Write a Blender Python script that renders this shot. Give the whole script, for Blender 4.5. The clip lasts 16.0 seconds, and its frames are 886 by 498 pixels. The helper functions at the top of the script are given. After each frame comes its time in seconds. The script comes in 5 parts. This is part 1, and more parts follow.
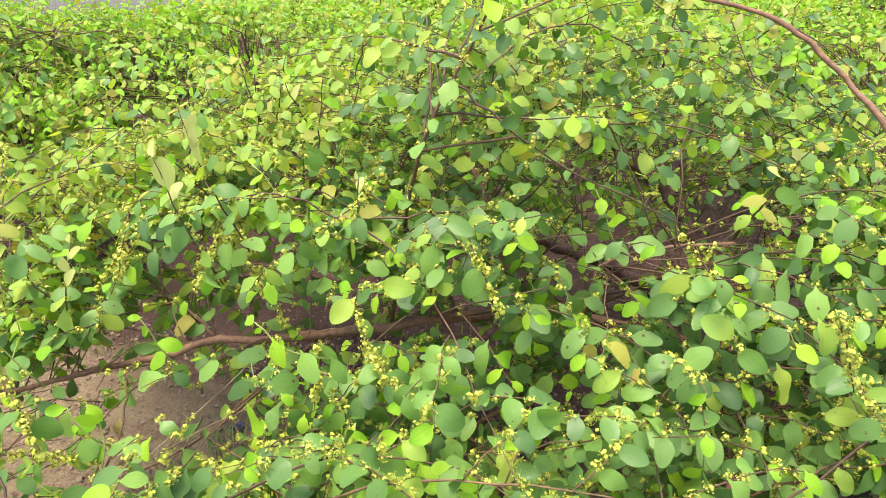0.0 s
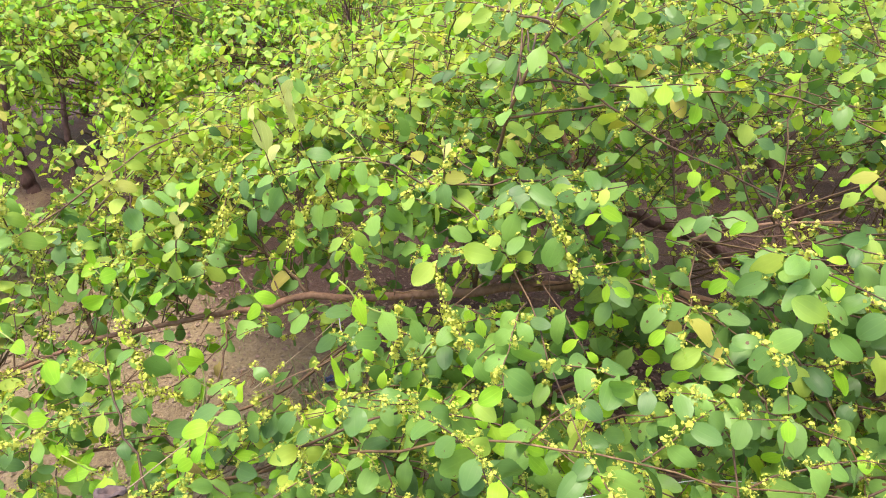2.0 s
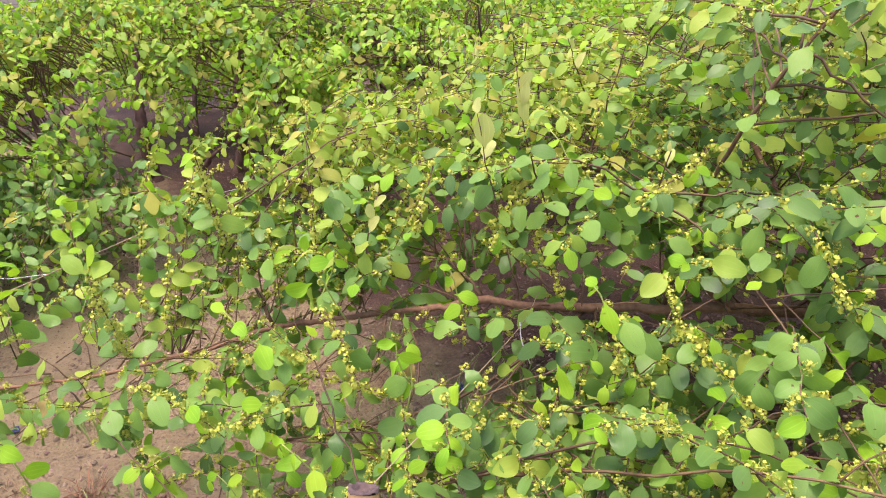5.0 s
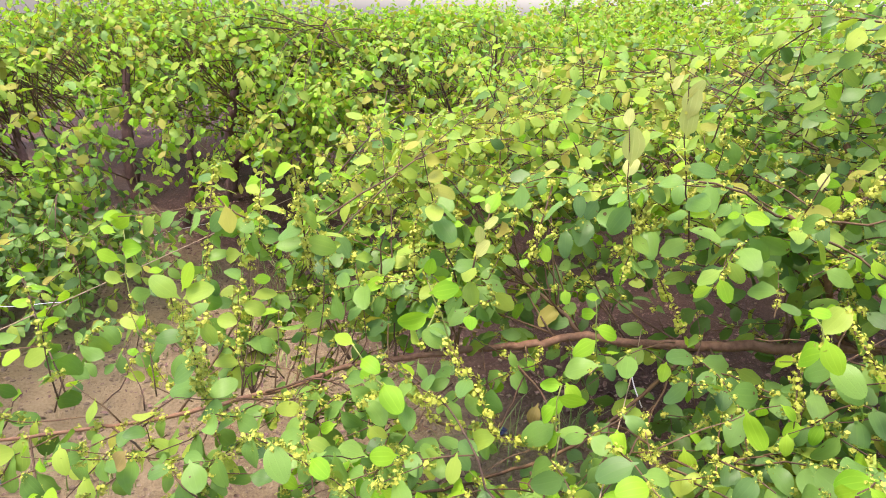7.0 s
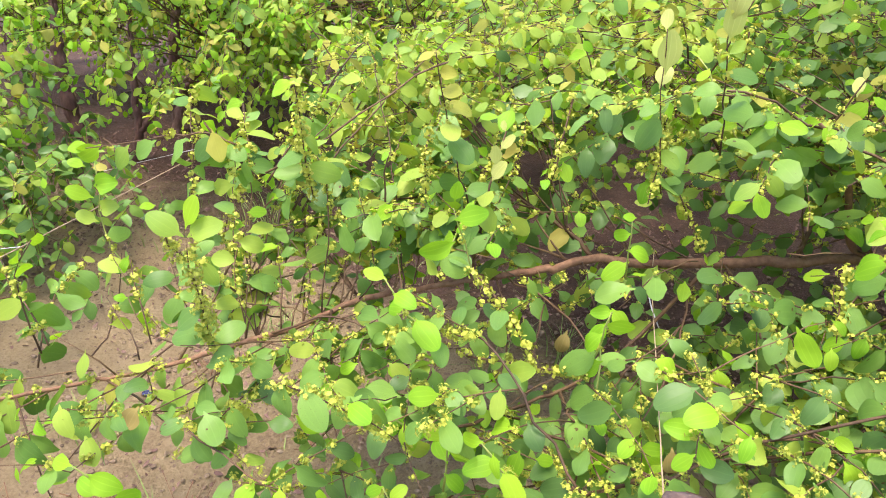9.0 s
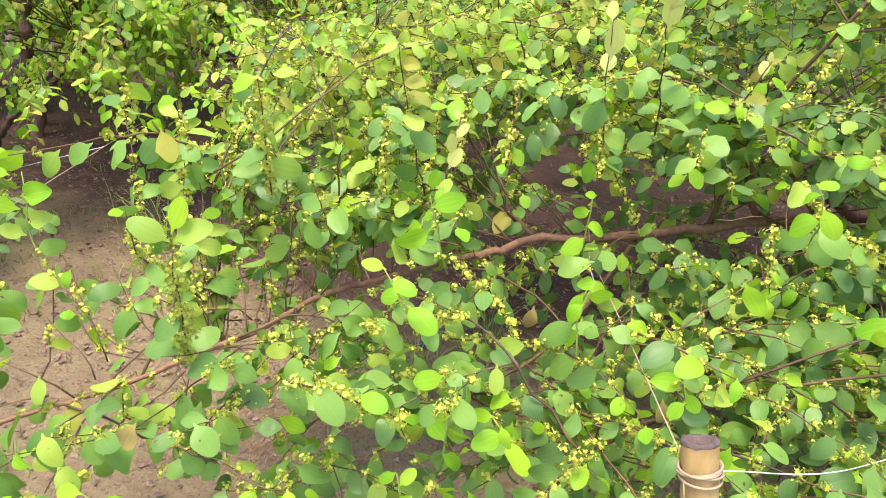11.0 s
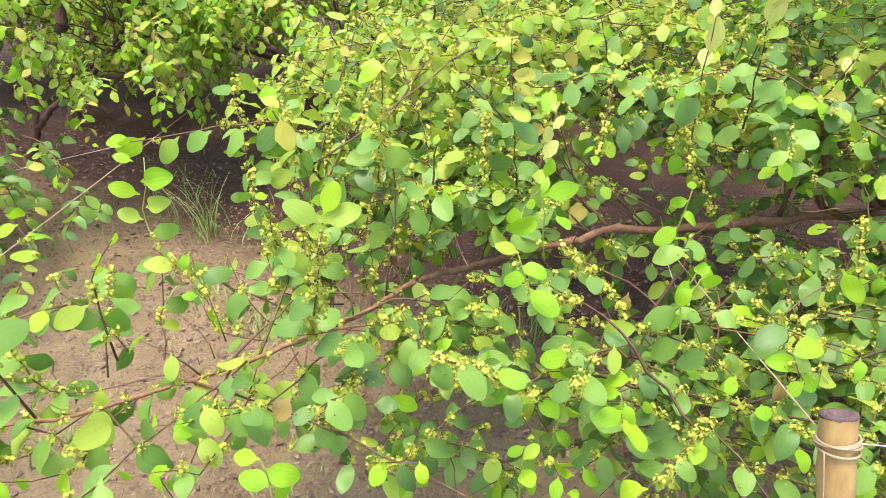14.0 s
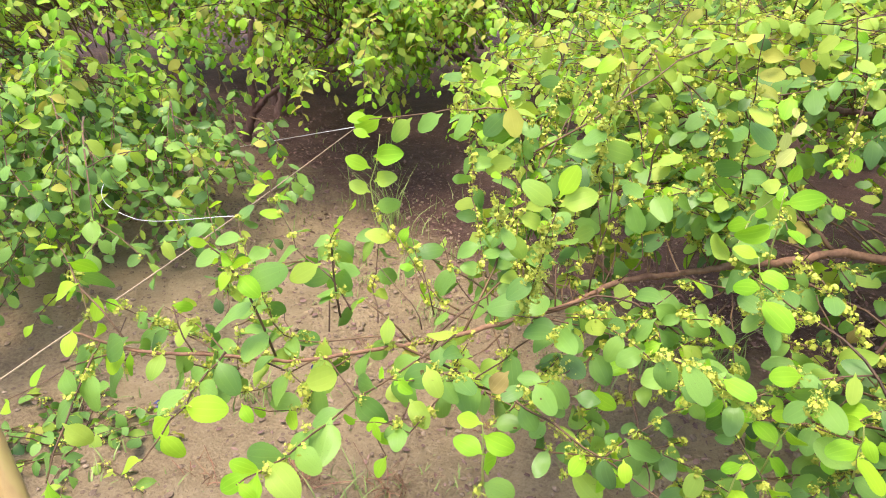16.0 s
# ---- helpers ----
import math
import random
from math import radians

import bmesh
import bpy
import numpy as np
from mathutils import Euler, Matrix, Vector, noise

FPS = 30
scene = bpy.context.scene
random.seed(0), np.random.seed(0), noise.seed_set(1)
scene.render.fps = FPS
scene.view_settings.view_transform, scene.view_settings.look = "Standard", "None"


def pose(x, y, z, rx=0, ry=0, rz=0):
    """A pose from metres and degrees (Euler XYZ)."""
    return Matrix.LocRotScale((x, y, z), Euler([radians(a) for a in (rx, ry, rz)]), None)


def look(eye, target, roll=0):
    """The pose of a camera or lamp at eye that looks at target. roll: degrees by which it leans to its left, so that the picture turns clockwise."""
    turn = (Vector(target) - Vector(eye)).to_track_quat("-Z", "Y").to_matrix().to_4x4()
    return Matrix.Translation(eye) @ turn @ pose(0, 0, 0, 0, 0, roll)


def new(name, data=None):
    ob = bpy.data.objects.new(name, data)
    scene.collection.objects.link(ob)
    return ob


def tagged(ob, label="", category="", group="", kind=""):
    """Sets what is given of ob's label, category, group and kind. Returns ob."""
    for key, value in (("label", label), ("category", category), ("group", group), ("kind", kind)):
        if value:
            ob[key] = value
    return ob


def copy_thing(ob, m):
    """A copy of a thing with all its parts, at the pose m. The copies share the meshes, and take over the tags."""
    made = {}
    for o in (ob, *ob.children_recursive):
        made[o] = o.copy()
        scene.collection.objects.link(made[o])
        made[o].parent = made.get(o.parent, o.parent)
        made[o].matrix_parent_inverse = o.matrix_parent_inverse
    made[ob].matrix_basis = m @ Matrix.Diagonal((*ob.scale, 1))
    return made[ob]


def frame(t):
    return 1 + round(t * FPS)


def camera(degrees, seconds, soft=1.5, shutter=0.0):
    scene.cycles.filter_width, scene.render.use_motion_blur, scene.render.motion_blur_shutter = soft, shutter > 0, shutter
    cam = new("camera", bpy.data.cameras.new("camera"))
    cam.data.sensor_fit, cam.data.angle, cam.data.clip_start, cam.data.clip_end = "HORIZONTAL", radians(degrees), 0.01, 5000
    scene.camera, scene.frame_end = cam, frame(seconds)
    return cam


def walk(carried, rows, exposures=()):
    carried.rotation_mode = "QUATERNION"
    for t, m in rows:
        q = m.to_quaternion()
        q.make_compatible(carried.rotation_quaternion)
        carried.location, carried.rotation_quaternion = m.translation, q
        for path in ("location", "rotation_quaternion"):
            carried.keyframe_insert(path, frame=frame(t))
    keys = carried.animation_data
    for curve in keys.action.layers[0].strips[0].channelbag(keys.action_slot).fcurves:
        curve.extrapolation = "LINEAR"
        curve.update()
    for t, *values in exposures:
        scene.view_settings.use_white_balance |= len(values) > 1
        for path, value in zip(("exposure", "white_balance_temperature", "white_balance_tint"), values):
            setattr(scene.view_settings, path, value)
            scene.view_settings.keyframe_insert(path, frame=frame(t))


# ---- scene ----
WALK = [
    (0, (0.092, 0.109, 1.483), (-0.098, 1.952, 0.73), -0.5),
    (0.5, (0.078, 0.109, 1.47), (-0.144, 1.927, 0.666), 0.0),
    (1, (0.07, 0.101, 1.473), (-0.265, 1.898, 0.661), -0.9),
    (1.5, (0.082, 0.098, 1.479), (-0.341, 1.873, 0.66), -2.2),
    (2, (0.12, 0.098, 1.486), (-0.354, 1.851, 0.648), -1.9),
    (2.5, (0.162, 0.096, 1.486), (-0.334, 1.836, 0.635), -0.9),
    (3, (0.151, 0.093, 1.489), (-0.427, 1.822, 0.667), -1.9),
    (3.5, (0.06, 0.077, 1.485), (-0.56, 1.822, 0.729), -1.1),
    (4, (-0.05, 0.087, 1.482), (-0.673, 1.852, 0.779), -0.8),
    (4.5, (-0.128, 0.082, 1.469), (-0.808, 1.805, 0.714), -0.9),
    (5, (-0.176, 0.057, 1.448), (-0.84, 1.767, 0.651), -0.4),
    (5.2, (-0.191, 0.045, 1.442), (-0.864, 1.737, 0.616), -0.2),
    (7.3, (-0.571, 0.085, 1.349), (-1.058, 1.903, 0.672), 3.9),
    (7.5, (-0.595, 0.098, 1.341), (-1.045, 1.92, 0.65), 4.8),
    (8, (-0.617, 0.105, 1.335), (-1.06, 1.896, 0.562), 4.3),
    (8.5, (-0.622, 0.113, 1.328), (-1.068, 1.864, 0.47), 3.8),
    (9, (-0.659, 0.116, 1.321), (-1.029, 1.873, 0.441), 2.1),
    (9.5, (-0.691, 0.109, 1.318), (-0.946, 1.878, 0.421), 1.2),
    (9.7, (-0.7, 0.107, 1.314), (-0.893, 1.889, 0.426), 2.1),
    (11.8, (-0.892, 0.055, 1.321), (-0.821, 1.847, 0.434), 2.4),
    (12, (-0.905, 0.055, 1.32), (-0.816, 1.847, 0.438), 2.3),
    (12.5, (-0.936, 0.053, 1.316), (-0.801, 1.853, 0.453), 3.2),
    (13, (-0.973, 0.032, 1.311), (-0.863, 1.835, 0.452), 3.5),
    (13.5, (-0.984, 0.022, 1.306), (-0.898, 1.819, 0.433), 4.3),
    (14, (-1.003, 0.02, 1.311), (-0.985, 1.808, 0.416), 3.9),
    (14.5, (-1.021, 0.021, 1.314), (-1.062, 1.806, 0.411), 4.1),
    (15, (-1.033, 0.007, 1.318), (-1.133, 1.782, 0.402), 4.6),
    (15.5, (-1.062, -0.007, 1.292), (-1.345, 1.75, 0.379), 4.0),
    (16, (-1.106, -0.019, 1.274), (-1.545, 1.715, 0.38), 3.8),
]
cam = camera(68.9, 16.0, soft=1.0)
walk(cam, [(t, look(eye, aim, roll)) for t, eye, aim, roll in WALK], exposures=[(0.0, 1.88, 6500, 21), (2.2, 1.92, 6500, 21), (3.3, 1.97, 6500, 22), (4.1, 1.62, 6500, 32), (5.2, 1.69, 6500, 33), (7.5, 1.84, 6500, 24), (9.0, 1.89, 6500, 21), (16.0, 1.96, 6500, 21)])

# ---- world ----
SUN_TURN, SUN_HIGH = 215.0, 77.0
world = bpy.data.worlds.new("sky")
scene.world = world
world.use_nodes = True
wn = world.node_tree
sky = wn.nodes.new("ShaderNodeTexSky")
sky.sky_type = "NISHITA"
sky.sun_disc = False
sky.sun_elevation, sky.sun_rotation = radians(SUN_HIGH), radians(SUN_TURN)
sky.air_density, sky.dust_density, sky.ozone_density = 1.0, 2.6, 1.1
wn.links.new(sky.outputs[0], wn.nodes["Background"].inputs[0])
wn.nodes["Background"].inputs[1].default_value = 0.15
sun_data = bpy.data.lights.new("sun", "SUN")
sun_data.energy, sun_data.angle, sun_data.color = 1.3, radians(20), (1.0, 0.93, 0.8)
sun = new("sun", sun_data)
az = radians(SUN_TURN)
toward = Vector((math.sin(az) * math.cos(radians(SUN_HIGH)), math.cos(az) * math.cos(radians(SUN_HIGH)), math.sin(radians(SUN_HIGH))))
sun.matrix_world = look(toward * 30, (0, 0, 0))

# ---- materials ----


def material(name):
    m = bpy.data.materials.new(name)
    m.use_nodes = True
    m.node_tree.nodes.clear()
    return m, m.node_tree.nodes, m.node_tree.links


def node(nodes, kind, **values):
    n = nodes.new(kind)
    for key, value in values.items():
        if key == "op":
            n.operation = value
        elif key == "blend":
            n.blend_type = value
        elif key.startswith("i") and key[1:].isdigit():
            n.inputs[int(key[1:])].default_value = value
        else:
            n.inputs[key].default_value = value
    return n


def calc(nodes, links, op, a, b=None, clamp=False):
    n = nodes.new("ShaderNodeMath")
    n.operation, n.use_clamp = op, clamp
    for k, v in enumerate((a, b)):
        if v is None:
            continue
        if isinstance(v, (int, float)):
            n.inputs[k].default_value = v
        else:
            links.new(v, n.inputs[k])
    return n.outputs[0]


def ramp(nodes, links, fac, stops):
    n = nodes.new("ShaderNodeValToRGB")
    while len(n.color_ramp.elements) < len(stops):
        n.color_ramp.elements.new(0.5)
    for e, (at, c) in zip(n.color_ramp.elements, stops):
        e.position, e.color = at, (*c, 1)
    links.new(fac, n.inputs[0])
    return n.outputs[0]


def blend(nodes, links, fac, a, b, kind="MIX"):
    n = nodes.new("ShaderNodeMix")
    n.data_type, n.blend_type = "RGBA", kind
    for k, v in ((0, fac), (6, a), (7, b)):
        if isinstance(v, (int, float)):
            n.inputs[k].default_value = v
        elif isinstance(v, tuple):
            n.inputs[k].default_value = (*v, 1)
        else:
            links.new(v, n.inputs[k])
    return n.outputs[2]


def chance(nodes, links):
    """A number from 0 to 1 for each object and each loose piece."""
    a, b = nodes.new("ShaderNodeObjectInfo"), nodes.new("ShaderNodeNewGeometry")
    return calc(nodes, links, "FRACT", calc(nodes, links, "ADD", a.outputs["Random"], b.outputs["Random Per Island"]))


def leaf_material(name, stops, glow, through_share, rough=0.42, vein=0.35, spots=0.0):
    """A leaf with three veins from its base, fine ribs across, and light coming through it."""
    m, N, L = material(name)
    pick = chance(N, L)
    base = ramp(N, L, pick, stops)
    uv = N.new("ShaderNodeUVMap")
    sep = N.new("ShaderNodeSeparateXYZ")
    L.new(uv.outputs[0], sep.inputs[0])
    u, v = sep.outputs[0], calc(N, L, "ABSOLUTE", sep.outputs[1])
    mid = calc(N, L, "SUBTRACT", 1.0, calc(N, L, "MULTIPLY", v, 14.0), True)
    side = calc(N, L, "SUBTRACT", 1.0, calc(N, L, "MULTIPLY", calc(N, L, "ABSOLUTE", calc(N, L, "SUBTRACT", v, 0.5)), 16.0), True)
    rib = N.new("ShaderNodeTexWave")
    rib.inputs["Scale"].default_value, rib.inputs["Distortion"].default_value = 5.0, 1.5
    L.new(uv.outputs[0], rib.inputs[0])
    lines = calc(N, L, "MAXIMUM", mid, calc(N, L, "MULTIPLY", side, 0.75), True)
    noise_n = node(N, "ShaderNodeTexNoise", Scale=55.0, Detail=4.0)
    geo = N.new("ShaderNodeTexCoord")
    L.new(geo.outputs["Object"], noise_n.inputs[0])
    mottled_sheen = blend(N, L, calc(N, L, "MULTIPLY", noise_n.outputs[0], 0.35), base, tuple(c * 0.55 for c in stops[0][1]))
    # lighter towards the leaf's base: a painted sheen, as reflections would give
    mottled_sheen = blend(N, L, calc(N, L, "MULTIPLY", calc(N, L, "SUBTRACT", 1.0, u, True), 0.22), mottled_sheen, tuple(min(1, c * 1.25) for c in stops[-1][1]))
    col = blend(N, L, calc(N, L, "MULTIPLY", lines, vein), mottled_sheen, tuple(min(1, c * 1.5 + 0.03) for c in stops[-1][1]))
    if spots:
        spot = node(N, "ShaderNodeTexVoronoi", Scale=45.0)
        L.new(geo.outputs["Object"], spot.inputs[0])
        hole = calc(N, L, "MULTIPLY", calc(N, L, "LESS_THAN", spot.outputs[0], 0.16), calc(N, L, "GREATER_THAN", noise_n.outputs[0], 0.56))
        col = blend(N, L, calc(N, L, "MULTIPLY", hole, spots), col, (0.10, 0.055, 0.02))
    bump = node(N, "ShaderNodeBump", Strength=0.16, Distance=0.001)
    height = calc(N, L, "ADD", calc(N, L, "MULTIPLY", lines, -1.0), calc(N, L, "MULTIPLY", rib.outputs[1], 0.08))
    L.new(height, bump.inputs["Height"])
    p = node(N, "ShaderNodeBsdfPrincipled", Roughness=rough)
    p.inputs["Specular IOR Level"].default_value = 0.2
    L.new(col, p.inputs["Base Color"])
    L.new(calc(N, L, "ADD", rough - 0.08, calc(N, L, "MULTIPLY", noise_n.outputs[0], 0.22)), p.inputs["Roughness"])
    L.new(bump.outputs[0], p.inputs["Normal"])
    t = node(N, "ShaderNodeBsdfTranslucent")
    L.new(blend(N, L, 1.0, col, glow, "MULTIPLY"), t.inputs[0])
    mix = node(N, "ShaderNodeMixShader", i0=through_share)
    out = N.new("ShaderNodeOutputMaterial")
    L.new(p.outputs[0], mix.inputs[1])
    L.new(t.outputs[0], mix.inputs[2])
    L.new(mix.outputs[0], out.inputs[0])
    return m


LEAF = []
LEAF.append(leaf_material("leaf_mature", [(0.0, (0.08, 0.18, 0.040)), (0.45, (0.152, 0.30, 0.054)), (1.0, (0.215, 0.365, 0.060))], (1.6, 1.65, 0.5), 0.28, 0.38, 0.07, 0.9))
LEAF.append(leaf_material("leaf_young", [(0.0, (0.165, 0.41, 0.018)), (0.6, (0.25, 0.49, 0.022)), (1.0, (0.345, 0.545, 0.03))], (1.3, 1.2, 0.6), 0.40, 0.46, 0.15))
LEAF.append(leaf_material("leaf_ageing", [(0.0, (0.29, 0.33, 0.05)), (0.7, (0.42, 0.42, 0.065)), (1.0, (0.40, 0.35, 0.075))], (1.3, 1.25, 0.5), 0.34, 0.55, 0.09, 0.9))
LEAF.append(leaf_material("leaf_downy", [(0.0, (0.43, 0.50, 0.11)), (0.6, (0.52, 0.56, 0.17)), (1.0, (0.55, 0.53, 0.2))], (1.2, 1.2, 0.6), 0.38, 0.7, 0.2))
LEAF.append(leaf_material("leaf_mid", [(0.0, (0.195, 0.345, 0.052)), (0.5, (0.275, 0.42, 0.056)), (1.0, (0.375, 0.48, 0.064))], (1.6, 1.45, 0.55), 0.36, 0.46, 0.08, 0.4))
# the mature leaf again in darker green: shade inside the bush, put into colour
LEAF.append(leaf_material("leaf_shaded", [(0.0, (0.055, 0.122, 0.034)), (0.5, (0.104, 0.21, 0.046)), (1.0, (0.16, 0.285, 0.056))], (1.5, 1.65, 0.5), 0.22, 0.34, 0.06, 1.0))

LEAF.append(leaf_material("leaf_withered", [(0.0, (0.24, 0.175, 0.05)), (0.6, (0.36, 0.29, 0.085)), (1.0, (0.44, 0.37, 0.13))], (1.2, 1.0, 0.5), 0.25, 0.7, 0.12, 0.9))


def plain_rough(name, stops, scale, rough, bump_at, bump_size, stretch=None, spec=0.3):
    m, N, L = material(name)
    geo = N.new("ShaderNodeTexCoord")
    src = geo.outputs["Object"]
    if stretch:
        mp = N.new("ShaderNodeMapping")
        mp.inputs["Scale"].default_value = stretch
        L.new(src, mp.inputs[0])
        src = mp.outputs[0]
    a = node(N, "ShaderNodeTexNoise", Scale=scale, Detail=6.0, Roughness=0.6)
    b = node(N, "ShaderNodeTexNoise", Scale=scale * 0.13, Detail=3.0)
    L.new(src, a.inputs[0])
    L.new(src, b.inputs[0])
    f = calc(N, L, "ADD", calc(N, L, "MULTIPLY", a.outputs[0], 0.6), calc(N, L, "MULTIPLY", b.outputs[0], 0.45))
    f = calc(N, L, "ADD", f, calc(N, L, "MULTIPLY", calc(N, L, "SUBTRACT", chance(N, L), 0.5), 0.18))
    col = ramp(N, L, f, stops)
    bump = node(N, "ShaderNodeBump", Strength=bump_at, Distance=bump_size)
    L.new(a.outputs[0], bump.inputs["Height"])
    p = node(N, "ShaderNodeBsdfPrincipled", Roughness=rough)
    p.inputs["Specular IOR Level"].default_value = spec
    L.new(col, p.inputs["Base Color"])
    L.new(bump.outputs[0], p.inputs["Normal"])
    out = N.new("ShaderNodeOutputMaterial")
    L.new(p.outputs[0], out.inputs[0])
    return m


BARK = plain_rough("bark", [(0.3, (0.125, 0.06, 0.032)), (0.52, (0.24, 0.13, 0.068)), (0.75, (0.33, 0.20, 0.115))], 90, 0.75, 0.6, 0.003)
BARK_OLD = plain_rough("bark_old", [(0.3, (0.055, 0.03, 0.025)), (0.55, (0.12, 0.065, 0.05)), (0.8, (0.2, 0.13, 0.1))], 60, 0.85, 0.9, 0.008, (1, 1, 0.35))
STEM = plain_rough("twig_bark", [(0.3, (0.05, 0.03, 0.017)), (0.55, (0.115, 0.065, 0.03)), (0.8, (0.21, 0.14, 0.055))], 60, 0.65, 0.4, 0.001)
STEM_GREEN = plain_rough("shoot_skin", [(0.3, (0.25, 0.30, 0.06)), (0.7, (0.42, 0.46, 0.12))], 60, 0.6, 0.2, 0.0006)
PETAL = plain_rough("petal", [(0.3, (0.30, 0.34, 0.035)), (0.55, (0.42, 0.445, 0.05)), (0.8, (0.51, 0.52, 0.08))], 200, 0.6, 0.1, 0.0003)
BUD = plain_rough("bud", [(0.3, (0.25, 0.33, 0.035)), (0.7, (0.40, 0.45, 0.06))], 200, 0.6, 0.1, 0.0003)
BAMBOO = plain_rough("bamboo", [(0.3, (0.15, 0.085, 0.034)), (0.43, (0.27, 0.17, 0.06)), (0.56, (0.38, 0.26, 0.095)), (0.75, (0.40, 0.34, 0.10))], 38, 0.5, 0.3, 0.001, (1, 1, 0.4))
CUT_END = plain_rough("cut_bamboo", [(0.3, (0.05, 0.035, 0.03)), (0.6, (0.12, 0.085, 0.07)), (0.8, (0.2, 0.14, 0.11))], 120, 0.85, 0.6, 0.002)
TWINE = plain_rough("twine", [(0.3, (0.28, 0.2, 0.11)), (0.7, (0.46, 0.36, 0.22))], 400, 0.9, 0.6, 0.001)
CORD = plain_rough("white_cord", [(0.3, (0.62, 0.60, 0.58)), (0.7, (0.80, 0.78, 0.76))], 400, 0.7, 0.4, 0.001)
DEAD = plain_rough("dead_leaf", [(0.25, (0.075, 0.042, 0.034)), (0.5, (0.15, 0.085, 0.065)), (0.75, (0.27, 0.175, 0.12))], 80, 0.85, 0.4, 0.002)
CLOD = plain_rough("clod", [(0.3, (0.12, 0.08, 0.05)), (0.55, (0.20, 0.145, 0.09)), (0.8, (0.31, 0.235, 0.15))], 60, 0.95, 0.8, 0.006)
GRASS = plain_rough("grass_blade", [(0.3, (0.14, 0.22, 0.04)), (0.6, (0.24, 0.32, 0.08)), (0.8, (0.42, 0.40, 0.18))], 40, 0.6, 0.1, 0.001)


def ground_material():
    m, N, L = material("sandy_soil")
    geo = N.new("ShaderNodeTexCoord")
    src = geo.outputs["Object"]
    big = node(N, "ShaderNodeTexNoise", Scale=0.9, Detail=5.0, Roughness=0.55)
    mid = node(N, "ShaderNodeTexNoise", Scale=9.0, Detail=8.0, Roughness=0.65)
    fine = node(N, "ShaderNodeTexNoise", Scale=85.0, Detail=8.0, Roughness=0.7)
    cell = node(N, "ShaderNodeTexVoronoi", Scale=34.0)
    for n in (big, mid, fine, cell):
        L.new(src, n.inputs[0])
    f = calc(N, L, "ADD", calc(N, L, "ADD", calc(N, L, "MULTIPLY", big.outputs[0], 0.36), 0.13), calc(N, L, "MULTIPLY", mid.outputs[0], 0.28))
    f = calc(N, L, "ADD", f, calc(N, L, "MULTIPLY", calc(N, L, "SUBTRACT", fine.outputs[0], 0.18), 0.42))
    col = ramp(N, L, f, [(0.32, (0.075, 0.046, 0.03)), (0.45, (0.17, 0.113, 0.062)), (0.56, (0.30, 0.222, 0.116)), (0.74, (0.43, 0.335, 0.185))])
    # damp earth along the rows with the bushes' shade painted in, and a ragged edge towards the dry sand
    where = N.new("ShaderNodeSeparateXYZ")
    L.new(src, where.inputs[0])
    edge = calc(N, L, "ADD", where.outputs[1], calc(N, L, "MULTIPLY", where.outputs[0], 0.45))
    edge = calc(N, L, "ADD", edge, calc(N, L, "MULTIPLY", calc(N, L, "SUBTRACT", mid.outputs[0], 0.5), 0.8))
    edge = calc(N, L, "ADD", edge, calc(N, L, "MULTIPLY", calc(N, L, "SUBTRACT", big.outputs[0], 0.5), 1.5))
    damp_shade = calc(N, L, "MULTIPLY", calc(N, L, "SUBTRACT", edge, 1.42), 2.2, True)
    wet_shaded = ramp(N, L, f, [(0.3, (0.018, 0.009, 0.007)), (0.47, (0.05, 0.026, 0.019)), (0.6, (0.10, 0.055, 0.038)), (0.75, (0.17, 0.105, 0.068))])
    col = blend(N, L, damp_shade, col, wet_shaded)
    crumb = calc(N, L, "MULTIPLY", calc(N, L, "LESS_THAN", cell.outputs[0], 0.22), calc(N, L, "GREATER_THAN", mid.outputs[0], 0.5))
    col = blend(N, L, calc(N, L, "MULTIPLY", crumb, 0.55), col, (0.17, 0.10, 0.08))
    bump = node(N, "ShaderNodeBump", Strength=1.0, Distance=0.032)
    h = calc(N, L, "ADD", calc(N, L, "MULTIPLY", mid.outputs[0], 1.0), calc(N, L, "MULTIPLY", fine.outputs[0], 0.8))
    h = calc(N, L, "ADD", h, calc(N, L, "MULTIPLY", crumb, 0.25))
    L.new(h, bump.inputs["Height"])
    p = node(N, "ShaderNodeBsdfPrincipled", Roughness=0.85)
    p.inputs["Specular IOR Level"].default_value = 0.25
    L.new(col, p.inputs["Base Color"])
    L.new(bump.outputs[0], p.inputs["Normal"])
    out = N.new("ShaderNodeOutputMaterial")
    L.new(p.outputs[0], out.inputs[0])
    return m


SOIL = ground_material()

# ---- mesh tools ----


